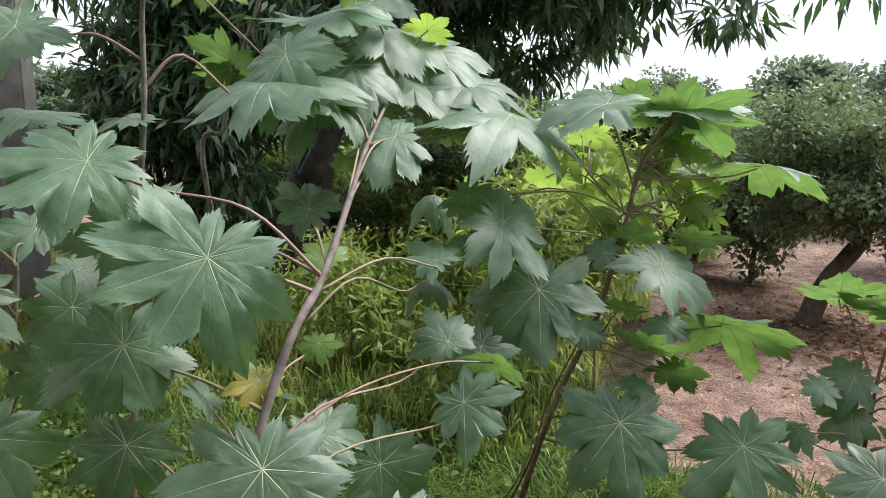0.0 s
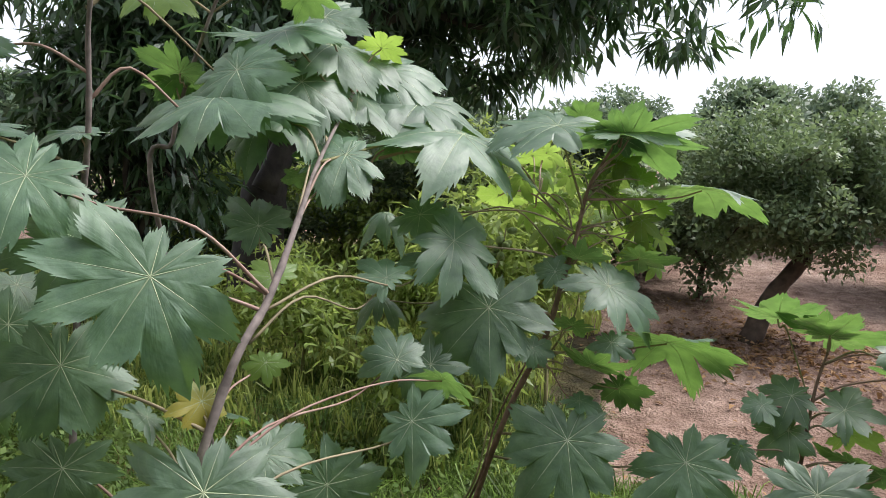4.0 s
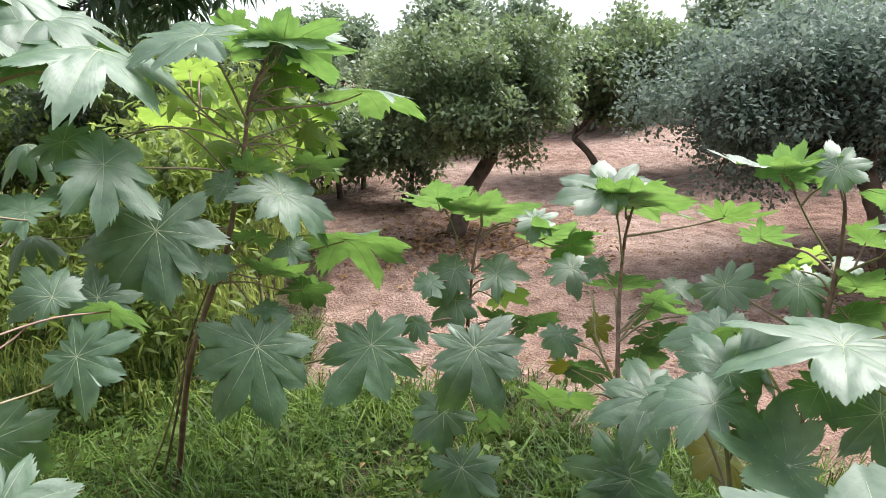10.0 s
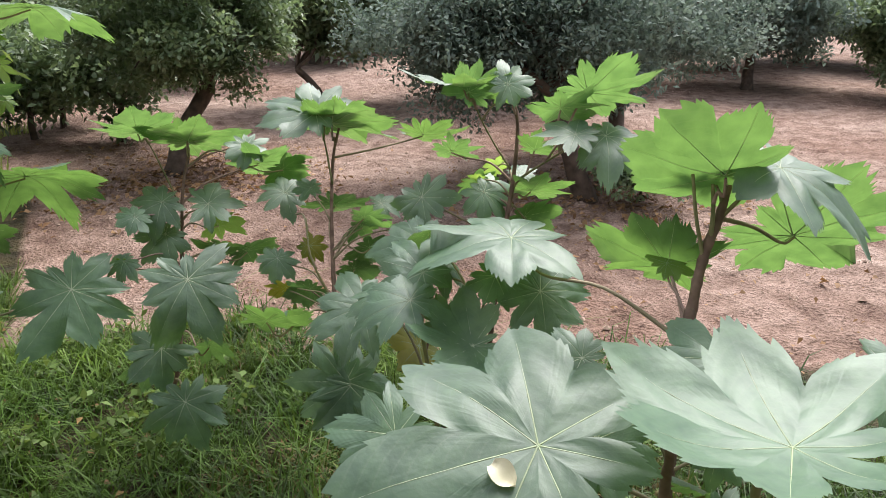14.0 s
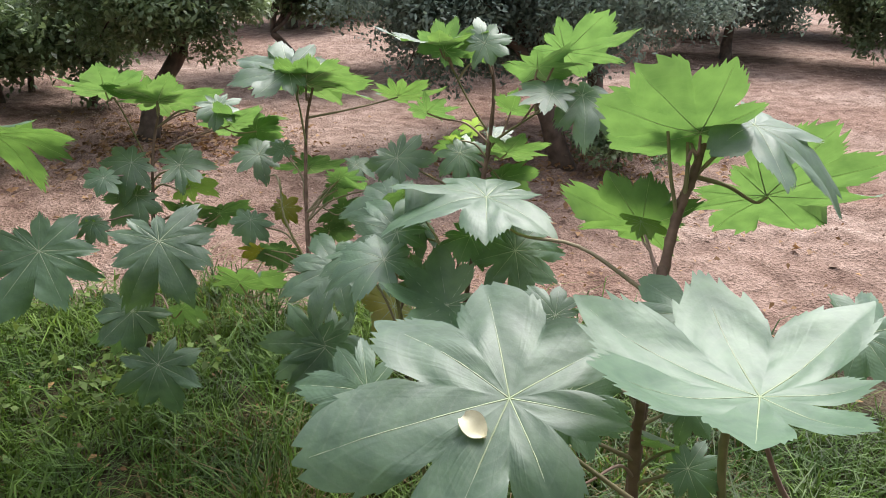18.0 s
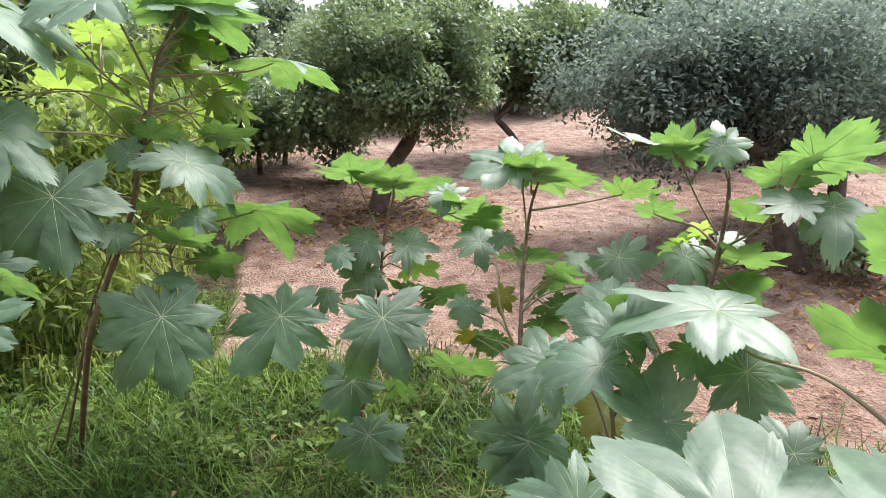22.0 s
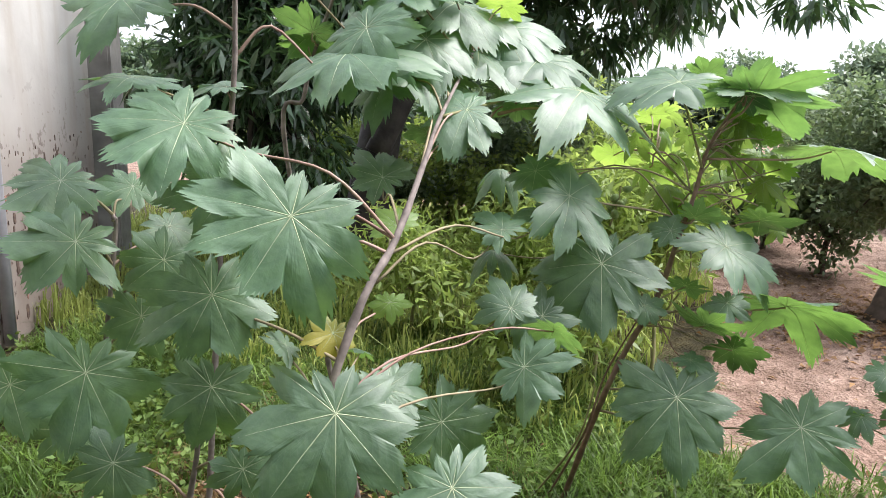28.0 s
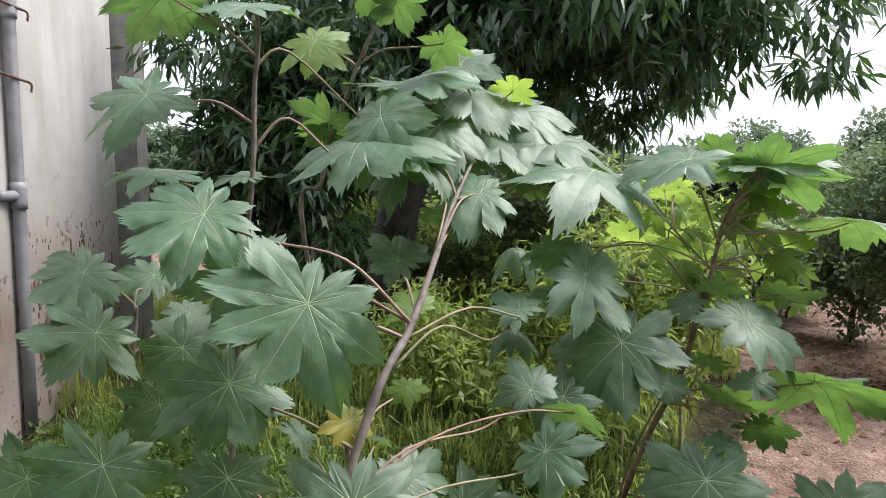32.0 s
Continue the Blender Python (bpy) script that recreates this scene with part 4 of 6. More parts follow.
castor_leaf(plant_e, (1.188, 1.425, 1.233), (0.116, -0.014, -0.038), (0.328, 0.471, 0.819), (1.180, 1.406, 1.122), 'green', hang=-0.3)
castor_leaf(plant_e, (1.122, 1.591, 1.255), (-0.046, -0.009, 0.055), (0.439, 0.746, 0.500), (1.084, 1.647, 1.173), 'green', hang=-0.3)
castor_leaf(plant_e, (1.076, 1.612, 0.979), (0.033, -0.075, -0.055), (-0.217, -0.633, 0.743), (1.136, 1.573, 0.942), 'green')
castor_leaf(plant_e, (1.215, 1.587, 0.973), (0.118, -0.061, -0.025), (0.390, 0.421, 0.819), (1.136, 1.573, 0.942), 'green', hang=-0.3)
castor_leaf(plant_e, (1.029, 1.722, 1.078), (0.087, -0.010, -0.042), (0.424, 0.483, 0.766), (1.159, 1.594, 1.000), 'green', hang=-0.3)
castor_leaf(plant_e, (1.088, 1.671, 1.003), (0.034, 0.009, -0.025), (0.442, 0.467, 0.766), (1.145, 1.581, 0.965), 'young', hang=-0.3)
castor_leaf(plant_e, (1.208, 1.566, 1.097), (0.063, -0.046, -0.008), (0.438, 0.470, 0.766), (1.173, 1.548, 1.034), 'green', hang=-0.3)
castor_leaf(plant_e1, (0.904, 1.177, 1.007), (-0.214, -0.008, -0.008), (-0.036, -0.060, 0.998), (1.004, 0.763, 0.936), 'green', hang=0.1, lobed=7, bow=0.04)
castor_leaf(plant_e1, (0.914, 1.068, 0.921), (0.065, -0.088, -0.068), (-0.168, -0.674, 0.719), (0.832, 1.177, 0.832), 'green')
castor_leaf(plant_e1, (0.740, 1.284, 0.914), (-0.100, 0.076, 0.020), (-0.231, -0.525, 0.819), (0.703, 1.206, 0.808), 'green')
castor_leaf(plant_e1, (0.675, 1.206, 0.890), (-0.113, 0.022, -0.007), (-0.119, -0.285, 0.951), (0.698, 1.214, 0.854), 'green')
castor_leaf(plant_e1, (0.770, 1.095, 0.813), (-0.109, 0.045, -0.007), (-0.251, -0.467, 0.848), (0.828, 1.146, 0.738), 'green', hang=-0.6)
castor_leaf(plant_e1, (0.817, 1.481, 0.909), (-0.123, 0.056, 0.001), (-0.199, -0.459, 0.866), (0.698, 1.214, 0.854), 'green')
castor_leaf(plant_e1, (0.739, 1.305, 0.718), (-0.078, -0.069, -0.011), (0.457, -0.615, 0.643), (0.716, 1.184, 0.669), 'yellow')
castor_leaf(plant_e1, (0.862, 1.167, 0.928), (0.066, -0.059, -0.039), (-0.113, -0.633, 0.766), (0.832, 1.177, 0.832), 'green')
castor_leaf(plant_e1, (0.750, 1.179, 0.833), (0.008, 0.051, 0.058), (-0.334, -0.689, 0.643), (0.707, 1.199, 0.761), 'green')
castor_leaf(plant_e1, (0.780, 1.122, 0.760), (0.014, 0.055, -0.040), (0.478, 0.430, 0.766), (0.716, 1.184, 0.669), 'green')
castor_leaf(plant_f, (1.124, 0.817, 1.208), (-0.090, 0.143, 0.066), (0.366, 0.585, 0.723), (1.119, 0.831, 1.152), 'green', hang=-0.3, cut=0.1, lobed=7)
castor_leaf(plant_f, (1.214, 0.779, 1.222), (0.085, -0.141, -0.067), (0.019, -0.350, 0.936), (1.181, 0.803, 1.181), 'green', hang=0.1, lobed=7, cut=-0.06)
castor_leaf(plant_f, (1.409, 0.874, 1.034), (0.225, -0.097, -0.043), (0.433, 0.638, 0.636), (1.139, 0.828, 1.122), 'green', hang=-0.3, cut=0.08)
castor_leaf(plant_f, (1.113, 0.917, 0.998), (-0.110, 0.114, 0.028), (0.623, 0.446, 0.643), (1.012, 0.749, 0.936), 'green', hang=-0.3)
castor_leaf(plant_f, (1.093, 0.901, 1.015), (0.050, -0.012, 0.015), (-0.349, -0.358, 0.866), (1.026, 0.761, 0.956), 'young')
castor_leaf(plant_f, (1.148, 0.876, 1.196), (-0.040, 0.055, -0.001), (0.268, 0.212, 0.940), (1.148, 0.834, 1.143), 'green', hang=-0.3)
broad_leaf = castor_leaf(plant_g, (0.591, 0.580, 0.953), (-0.239, 0.074, -0.030), (-0.212, -0.309, 0.927), (0.757, 0.422, 0.796), 'green', lobed=7, bow=0.03, cut=-0.04)
castor_leaf(plant_g, (0.802, 0.371, 1.022), (-0.101, 0.204, -0.009), (-0.060, 0.099, 0.993), (0.925, 0.338, 0.803), 'green', lobed=7, hang=-0.22, curl=-0.3)
castor_leaf(plant_g, (0.935, 0.603, 0.986), (-0.087, 0.050, 0.010), (-0.250, -0.300, 0.921), (0.846, 0.595, 0.871), 'green', lobed=7)
castor_leaf(plant_g, (0.848, 0.829, 0.899), (-0.056, 0.051, 0.005), (-0.396, -0.507, 0.766), (0.845, 0.592, 0.834), 'green')
castor_leaf(plant_g, (0.479, 0.809, 0.857), (-0.107, -0.009, -0.039), (-0.229, -0.601, 0.766), (0.844, 0.587, 0.756), 'green')
castor_leaf(plant_g, (0.715, 0.612, 0.905), (0.068, -0.084, -0.030), (-0.306, -0.534, 0.788), (0.845, 0.595, 0.864), 'green')
castor_leaf(plant_g, (1.101, 0.440, 0.996), (0.052, -0.072, -0.014), (-0.380, -0.430, 0.819), (0.870, 0.411, 0.926), 'green')
castor_leaf(plant_g, (0.915, 0.573, 0.768), (-0.031, 0.065, 0.007), (0.663, 0.246, 0.707), (0.843, 0.584, 0.725), 'green')
castor_leaf(plant_g, (0.885, 0.519, 0.775), (0.031, -0.051, -0.007), (-0.499, -0.405, 0.766), (0.843, 0.583, 0.709), 'green')
castor_leaf(plant_g, (0.918, 0.567, 0.853), (-0.050, 0.005, -0.024), (-0.413, -0.492, 0.766), (0.845, 0.591, 0.818), 'green')
castor_leaf(plant_g, (0.932, 0.829, 0.889), (-0.032, 0.031, 0.007), (0.436, 0.244, 0.866), (0.845, 0.593, 0.841), 'green')
castor_leaf(plant_g, (0.686, 0.571, 0.804), (-0.025, 0.022, 0.009), (0.554, 0.325, 0.766), (0.843, 0.584, 0.725), 'green')
castor_leaf(plant_b, (-0.650, 2.364, 1.552), (0.045, 0.005, -0.056), (-0.446, -0.542, 0.712), (-0.520, 2.374, 1.426), 'young', cut=-0.22, hang=0.401125, lobed=7)
castor_leaf(plant_b, (-0.587, 2.399, 1.470), (0.028, -0.003, -0.068), (-0.401, 0.694, 0.597), (-0.520, 2.374, 1.426), 'young', cut=-0.22, hang=0.337532, lobed=7)
castor_leaf(plant_b, (-0.542, 2.519, 1.495), (0.001, -0.014, -0.082), (0.436, -0.465, 0.771), (-0.520, 2.374, 1.426), 'young', cut=-0.22, hang=0.638804, lobed=7)
castor_leaf(plant_b, (-0.481, 2.538, 1.399), (-0.031, -0.020, -0.061), (-0.251, -0.804, 0.540), (-0.520, 2.374, 1.426), 'young', cut=-0.22, hang=0.559011, lobed=7)
castor_leaf(plant_b, (-0.564, 2.508, 1.368), (0.055, 0.003, -0.080), (-0.507, 0.369, 0.779), (-0.520, 2.374, 1.426), 'young', cut=-0.22, hang=0.616499, lobed=7)
castor_leaf(plant_b, (-0.448, 2.548, 1.478), (0.012, -0.007, -0.060), (-0.165, 0.910, 0.381), (-0.365, 2.401, 1.447), 'young', cut=-0.22, hang=0.144707, lobed=7)
castor_leaf(plant_b, (-0.361, 2.476, 1.437), (-0.046, -0.026, -0.063), (-0.485, -0.459, 0.744), (-0.365, 2.401, 1.447), 'young', cut=-0.22, hang=0.512604, lobed=7)
castor_leaf(plant_b, (-0.302, 2.523, 1.475), (0.040, 0.000, -0.071), (-0.711, 0.522, 0.471), (-0.365, 2.401, 1.447), 'young', cut=-0.22, hang=0.34205, lobed=7)
castor_leaf(plant_b, (-0.227, 2.585, 1.417), (0.040, -0.001, -0.079), (0.672, -0.502, 0.544), (-0.365, 2.401, 1.447), 'young', cut=-0.22, hang=0.518642, lobed=7)
castor_leaf(plant_b, (-0.330, 2.614, 1.340), (-0.018, -0.016, -0.061), (-0.161, -0.470, 0.868), (-0.365, 2.401, 1.447), 'young', cut=-0.22, hang=0.102738, lobed=7)
castor_leaf(plant_b, (-0.259, 2.611, 1.294), (0.008, -0.011, -0.080), (-0.301, 0.536, 0.788), (-0.365, 2.401, 1.447), 'young', cut=-0.22, hang=0.349551, lobed=7)
castor_leaf(plant_b, (-0.177, 2.494, 1.255), (-0.046, -0.024, -0.055), (0.128, 0.661, 0.739), (-0.389, 2.357, 1.302), 'young', cut=-0.22, hang=0.132618, lobed=7)
castor_leaf(plant_b, (-0.364, 2.523, 1.239), (0.006, -0.008, -0.058), (-0.109, 0.930, 0.350), (-0.389, 2.357, 1.302), 'young', cut=-0.22, hang=0.27358, lobed=7)
castor_leaf(plant_b, (-0.229, 2.515, 1.191), (-0.022, -0.015, -0.047), (0.455, 0.726, 0.516), (-0.389, 2.357, 1.302), 'young', cut=-0.22, hang=0.455416, lobed=7)
castor_leaf(plant_b, (-0.445, 2.400, 1.251), (0.034, -0.001, -0.067), (-0.130, 0.778, 0.614), (-0.389, 2.357, 1.302), 'young', cut=-0.22, hang=0.604985, lobed=7)
castor_leaf(plant_b, (-0.136, 2.672, 1.163), (-0.029, -0.018, -0.047), (0.318, -0.707, 0.632), (-0.389, 2.357, 1.302), 'young', cut=-0.22, hang=0.426769, lobed=7)
castor_leaf(plant_b, (-0.192, 2.487, 1.341), (0.020, -0.008, -0.083), (-0.327, -0.632, 0.703), (-0.365, 2.401, 1.447), 'young', cut=-0.22, hang=0.601724, lobed=7)
castor_leaf(plant_b, (-0.125, 2.615, 1.282), (-0.036, -0.019, -0.044), (-0.549, 0.728, 0.410), (-0.365, 2.401, 1.447), 'young', cut=-0.22, hang=0.390189, lobed=7)
castor_leaf(plant_b, (-0.539, 2.606, 1.553), (-0.039, -0.025, -0.073), (-0.110, 0.908, 0.405), (-0.520, 2.374, 1.426), 'young', cut=-0.22, hang=0.529989, lobed=7)
castor_leaf(plant_b, (-0.286, 2.613, 1.412), (0.015, -0.006, -0.060), (-0.359, 0.809, 0.464), (-0.365, 2.401, 1.447), 'young', cut=-0.22, hang=0.47423, lobed=7)
castor_leaf(plant_b, (-0.401, 2.558, 1.312), (0.036, -0.002, -0.076), (0.410, 0.687, 0.600), (-0.389, 2.357, 1.302), 'young', cut=-0.22, hang=0.377206, lobed=7)
castor_leaf(plant_b, (-0.352, 2.547, 1.491), (-0.042, -0.024, -0.059), (0.204, -0.384, 0.900), (-0.365, 2.401, 1.447), 'young', cut=-0.22, hang=0.113368, lobed=7)
castor_leaf(plant_c, (0.440, 2.289, 0.766), (0.080, 0.014, -0.039), (-0.152, 0.835, 0.529), (0.325, 2.272, 0.772), 'young')
castor_leaf(plant_c, (0.512, 2.211, 0.687), (0.099, 0.008, -0.057), (-0.213, 0.725, 0.655), (0.306, 2.222, 0.668), 'green')
castor_leaf(plant_c, (0.677, 2.314, 0.927), (0.076, 0.007, -0.068), (-0.023, 0.740, 0.672), (0.371, 2.369, 0.950), 'green')
castor_leaf(plant_c, (0.189, 2.226, 0.845), (-0.063, -0.023, -0.026), (0.028, -0.533, 0.846), (0.325, 2.272, 0.772), 'green')
castor_leaf(plant_c, (0.138, 2.196, 0.717), (-0.071, -0.019, -0.015), (-0.218, -0.402, 0.889), (0.306, 2.222, 0.668), 'green', hang=0.3)
castor_leaf(plant_c, (0.162, 1.966, 0.450), (-0.028, 0.011, -0.081), (0.258, 0.799, 0.543), (0.267, 2.153, 0.471), 'green', hang=0.3)
castor_leaf(plant_c, (0.333, 1.964, 0.490), (0.036, 0.008, -0.075), (0.233, 0.761, 0.605), (0.267, 2.153, 0.471), 'green')
castor_leaf(plant_d, (0.635, 1.881, 0.657), (-0.059, 0.023, -0.047), (0.202, 0.842, 0.501), (0.673, 1.753, 0.616), 'green')
castor_leaf(plant_d, (0.569, 1.909, 0.662), (-0.053, 0.030, -0.021), (0.293, 0.727, 0.621), (0.673, 1.753, 0.616), 'yellow')
castor_leaf(plant_d, (0.831, 1.958, 0.806), (0.098, 0.016, -0.028), (-0.110, 0.771, 0.627), (0.707, 1.869, 0.774), 'green')
castor_leaf(plant_d, (0.886, 1.923, 0.885), (0.065, -0.021, 0.016), (-0.098, -0.386, 0.917), (0.707, 1.869, 0.774), 'green')
castor_leaf(plant_d, (0.700, 2.052, 0.924), (-0.060, -0.009, 0.027), (-0.141, -0.372, 0.918), (0.722, 1.917, 0.843), 'green')
castor_leaf(plant_d, (0.777, 1.882, 0.701), (0.067, 0.013, -0.047), (0.280, 0.794, 0.539), (0.673, 1.753, 0.616), 'green')
castor_leaf(plant_d, (0.816, 1.847, 0.774), (0.105, 0.017, -0.023), (0.174, 0.772, 0.612), (0.707, 1.869, 0.774), 'green')
castor_leaf(plant_e, (1.109, 1.723, 0.977), (0.073, 0.014, -0.043), (0.240, 0.809, 0.537), (1.136, 1.573, 0.942), 'green')
castor_leaf(plant_e, (1.183, 1.728, 1.018), (-0.041, 0.027, -0.027), (0.083, 0.806, 0.585), (1.159, 1.594, 1.000), 'young')
castor_leaf(plant_e, (1.005, 1.643, 0.842), (-0.058, 0.030, -0.022), (0.225, 0.759, 0.611), (1.136, 1.573, 0.942), 'green')
castor_leaf(plant_e, (1.201, 1.590, 0.895), (0.096, 0.013, -0.041), (0.066, 0.851, 0.520), (1.136, 1.573, 0.942), 'green')
castor_leaf(plant_e, (1.225, 1.670, 1.005), (0.051, -0.018, 0.026), (-0.205, -0.299, 0.932), (1.159, 1.594, 1.000), 'green')
castor_leaf(plant_e1, (0.821, 1.426, 0.947), (-0.056, 0.033, -0.009), (0.131, 0.713, 0.689), (0.832, 1.177, 0.832), 'green')
castor_leaf(plant_e1, (0.805, 1.316, 0.921), (-0.085, -0.004, 0.038), (0.148, -0.383, 0.912), (0.832, 1.177, 0.832), 'green', hang=0.3)
castor_leaf(plant_e1, (0.668, 1.358, 0.845), (-0.080, -0.015, -0.001), (-0.128, -0.311, 0.942), (0.716, 1.184, 0.669), 'green', hang=0.2)
castor_leaf(plant_b, (-0.219, 2.160, 0.868), (0.084, 0.005, -0.074), (0.210, 0.824, 0.527), (-0.496, 2.203, 0.888), 'green')
castor_leaf(plant_b, (-0.329, 2.107, 0.831), (0.049, -0.034, -0.033), (0.127, -0.356, 0.926), (-0.496, 2.203, 0.888), 'green')
castor_leaf(plant_b, (-0.546, 2.133, 1.061), (-0.052, 0.016, -0.072), (0.284, 0.747, 0.602), (-0.443, 2.252, 1.048), 'green')
# -- end of castor plants --


# ---- ground ----
def ground_height(x, y):
    """Level near the plants, softly uneven in the field, rising far off."""
    far = math.hypot(x, y)
    z = 0.05 * noise.noise((x * 0.5, y * 0.5, 0.0)) + 0.02 * noise.noise((x * 2.1, y * 2.1, 3.0))
    if far < 18:
        z += 0.032 * noise.noise((x * 6.0, y * 6.0, 7.0)) + 0.012 * noise.noise((x * 14.0, y * 14.0, 1.0))
    return z - 0.03


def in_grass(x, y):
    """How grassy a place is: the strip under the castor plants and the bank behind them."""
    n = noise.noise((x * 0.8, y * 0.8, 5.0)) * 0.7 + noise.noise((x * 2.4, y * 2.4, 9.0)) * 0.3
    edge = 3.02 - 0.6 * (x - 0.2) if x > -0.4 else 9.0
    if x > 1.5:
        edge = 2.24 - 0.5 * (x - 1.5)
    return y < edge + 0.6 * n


def sod_shade_at(x, y):
    """How much dark rooted earth shows, with ragged soft borders; carries painted shade between blades too."""
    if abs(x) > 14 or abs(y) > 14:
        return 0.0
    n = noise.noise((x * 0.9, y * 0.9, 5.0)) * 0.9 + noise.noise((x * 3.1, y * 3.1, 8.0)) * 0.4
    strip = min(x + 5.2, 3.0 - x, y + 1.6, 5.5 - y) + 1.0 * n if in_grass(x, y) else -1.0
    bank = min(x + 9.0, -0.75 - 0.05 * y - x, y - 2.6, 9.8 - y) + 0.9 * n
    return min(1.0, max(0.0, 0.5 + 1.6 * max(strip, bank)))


def build_ground():
    """One sheet, finer near the middle, that reaches the horizon."""
    line = [0.0]
    step = 0.06
    while line[-1] < 1500:
        line.append(line[-1] + step)
        if line[-1] > 7:
            step *= 1.16
    axis = np.array([-v for v in line[:0:-1]] + line)
    k = len(axis)
    ox, oy = 1.0, 4.0
    verts = [(x + ox, y + oy, ground_height(x + ox, y + oy)) for y in axis for x in axis]
    faces = [(j * k + i, j * k + i + 1, (j + 1) * k + i + 1, (j + 1) * k + i) for j in range(k - 1) for i in range(k - 1)]
    me = mesh_of("ground", verts, faces, SOIL)
    sod_shade = me.attributes.new("sod_shade", 'FLOAT', 'POINT')
    sod_shade.data.foreach_set("value", [sod_shade_at(x, y) for x, y, z in verts])
    ob = new("ground", me)
    return tagged(ob, "reddish brown tilled bare soil of the orchard field", "ground", kind="structure")


build_ground()
stuff_rng = np.random.RandomState(5)


def blades(count, xs, ys, tall, wide, test, lean=0.6):
    """Curling grass blades: three quads each, tapering."""
    out = []
    rng = stuff_rng
    while len(out) < 3 * count:
        x, y = rng.uniform(*xs), rng.uniform(*ys)
        if not test(x, y):
            continue
        clump = 0.45 + 1.1 * abs(noise.noise((x * 2.3, y * 2.3, 2.0)))
        h = rng.uniform(*tall) * clump
        a = rng.uniform(0, 6.283) + 2.0 * noise.noise((x * 3.0, y * 3.0, 6.0))
        w = rng.uniform(0.6, 1.2) * wide
        b = rng.uniform(0.15, 1.0) * lean * h
        turn = rng.uniform(-0.9, 0.9)
        nod = rng.uniform(0.55, 1.0)
        z = ground_height(x, y) - 0.01
        px, py, pz = x, y, z
        ring = []
        for f, rise, fat in ((0, 0, 1.0), (0.34, 0.55, 0.9), (0.62, 0.92, 0.65), (1.25, nod, 0.08)):
            c, d = math.cos(a + turn * f), math.sin(a + turn * f)
            px, py, pz = x + c * b * f, y + d * b * f, z + h * rise
            ring.append(((px + d * w * fat, py - c * w * fat, pz), (px - d * w * fat, py + c * w * fat, pz)))
        for (p, q), (r, t) in zip(ring[:-1], ring[1:]):
            out.append((p, q, t, r))
    return np.array(out)


def yard_grass(x, y):
    ragged = 0.5 * noise.noise((x * 1.3, y * 1.3, 15.0))
    from_wall = max(0.824 * (x + 4.19) + 0.567 * (y - 2.36), 0.958 * (x + 4.19) + 0.286 * (y - 2.36))
    if from_wall < 0.45 + ragged or math.hypot(x + 1.5, y - 1.7) < 0.58 + 0.5 * ragged:
        return False
    return in_grass(x, y) and y > -0.9 + ragged and x > -4.4 + ragged and noise.noise((x * 5.0, y * 5.0, 21.0)) > -0.22


near_grass = new("grass", quads("grass", blades(88000, (-4.6, 2.5), (-1.2, 4.2), (0.07, 0.24), 0.0034, yard_grass, 2.0), GRASS))
tagged(near_grass, "dense green grass growing under the castor plants", "grass", kind="stuff")
bank_grass_lit = new("grass", quads("grass", blades(30000, (-7.0, 0.2), (3.0, 9.2), (0.1, 0.36), 0.007, lambda x, y: x < -0.4 - 0.05 * y + 0.5 * noise.noise((x, y, 4.0))), BANK_GRASS_LIT))
tagged(bank_grass_lit, "tall rough grass and weeds behind the castor plants", "grass", kind="stuff")


def dry_spot(x, y):
    return noise.noise((x * 1.1, y * 1.1, 12.0)) > 0.12 and in_grass(x, y)


dry = new("dry_grass", quads("dry_grass", blades(9000, (-2.6, 2.0), (0.6, 4.2), (0.05, 0.17), 0.003, dry_spot, 1.6), DRY_GRASS))
tagged(dry, "dry brown grass litter among the green blades", "grass", kind="stuff")


def build_clods():
    verts, faces = [], []
    rng = stuff_rng
    made = 0
    while made < 15000:
        d = rng.uniform(0, 1) ** 0.7
        x, y = rng.uniform(-1.5, 11), rng.uniform(1.4, 13)
        if in_grass(x, y) or (x < -0.3 and y < 8):
            continue
        r = rng.uniform(0.005, 0.018) * (1.8 if rng.rand() < 0.06 else 1)
        o = len(verts)
        z = ground_height(x, y)
        for k in range(6):
            v = ((1, 0, 0), (-1, 0, 0), (0, 1, 0), (0, -1, 0), (0, 0, 0.7), (0, 0, -0.6))[k]
            j = rng.uniform(0.6, 1.3, 3)
            verts.append((x + r * (v[0] * j[0] + 0.2 * j[1]), y + r * v[1] * j[1], z + r * v[2] * j[2]))
        faces += [(o + a, o + b, o + c) for a, b, c in ((0, 2, 4), (2, 1, 4), (1, 3, 4), (3, 0, 4), (2, 0, 5), (1, 2, 5), (3, 1, 5), (0, 3, 5))]
        made += 1
    ob = new("soil_clods", mesh_of("soil_clods", verts, faces, CLOD, False))
    tagged(ob, "loose reddish earth clods and small stones on the field", "soil", kind="stuff")


build_clods()


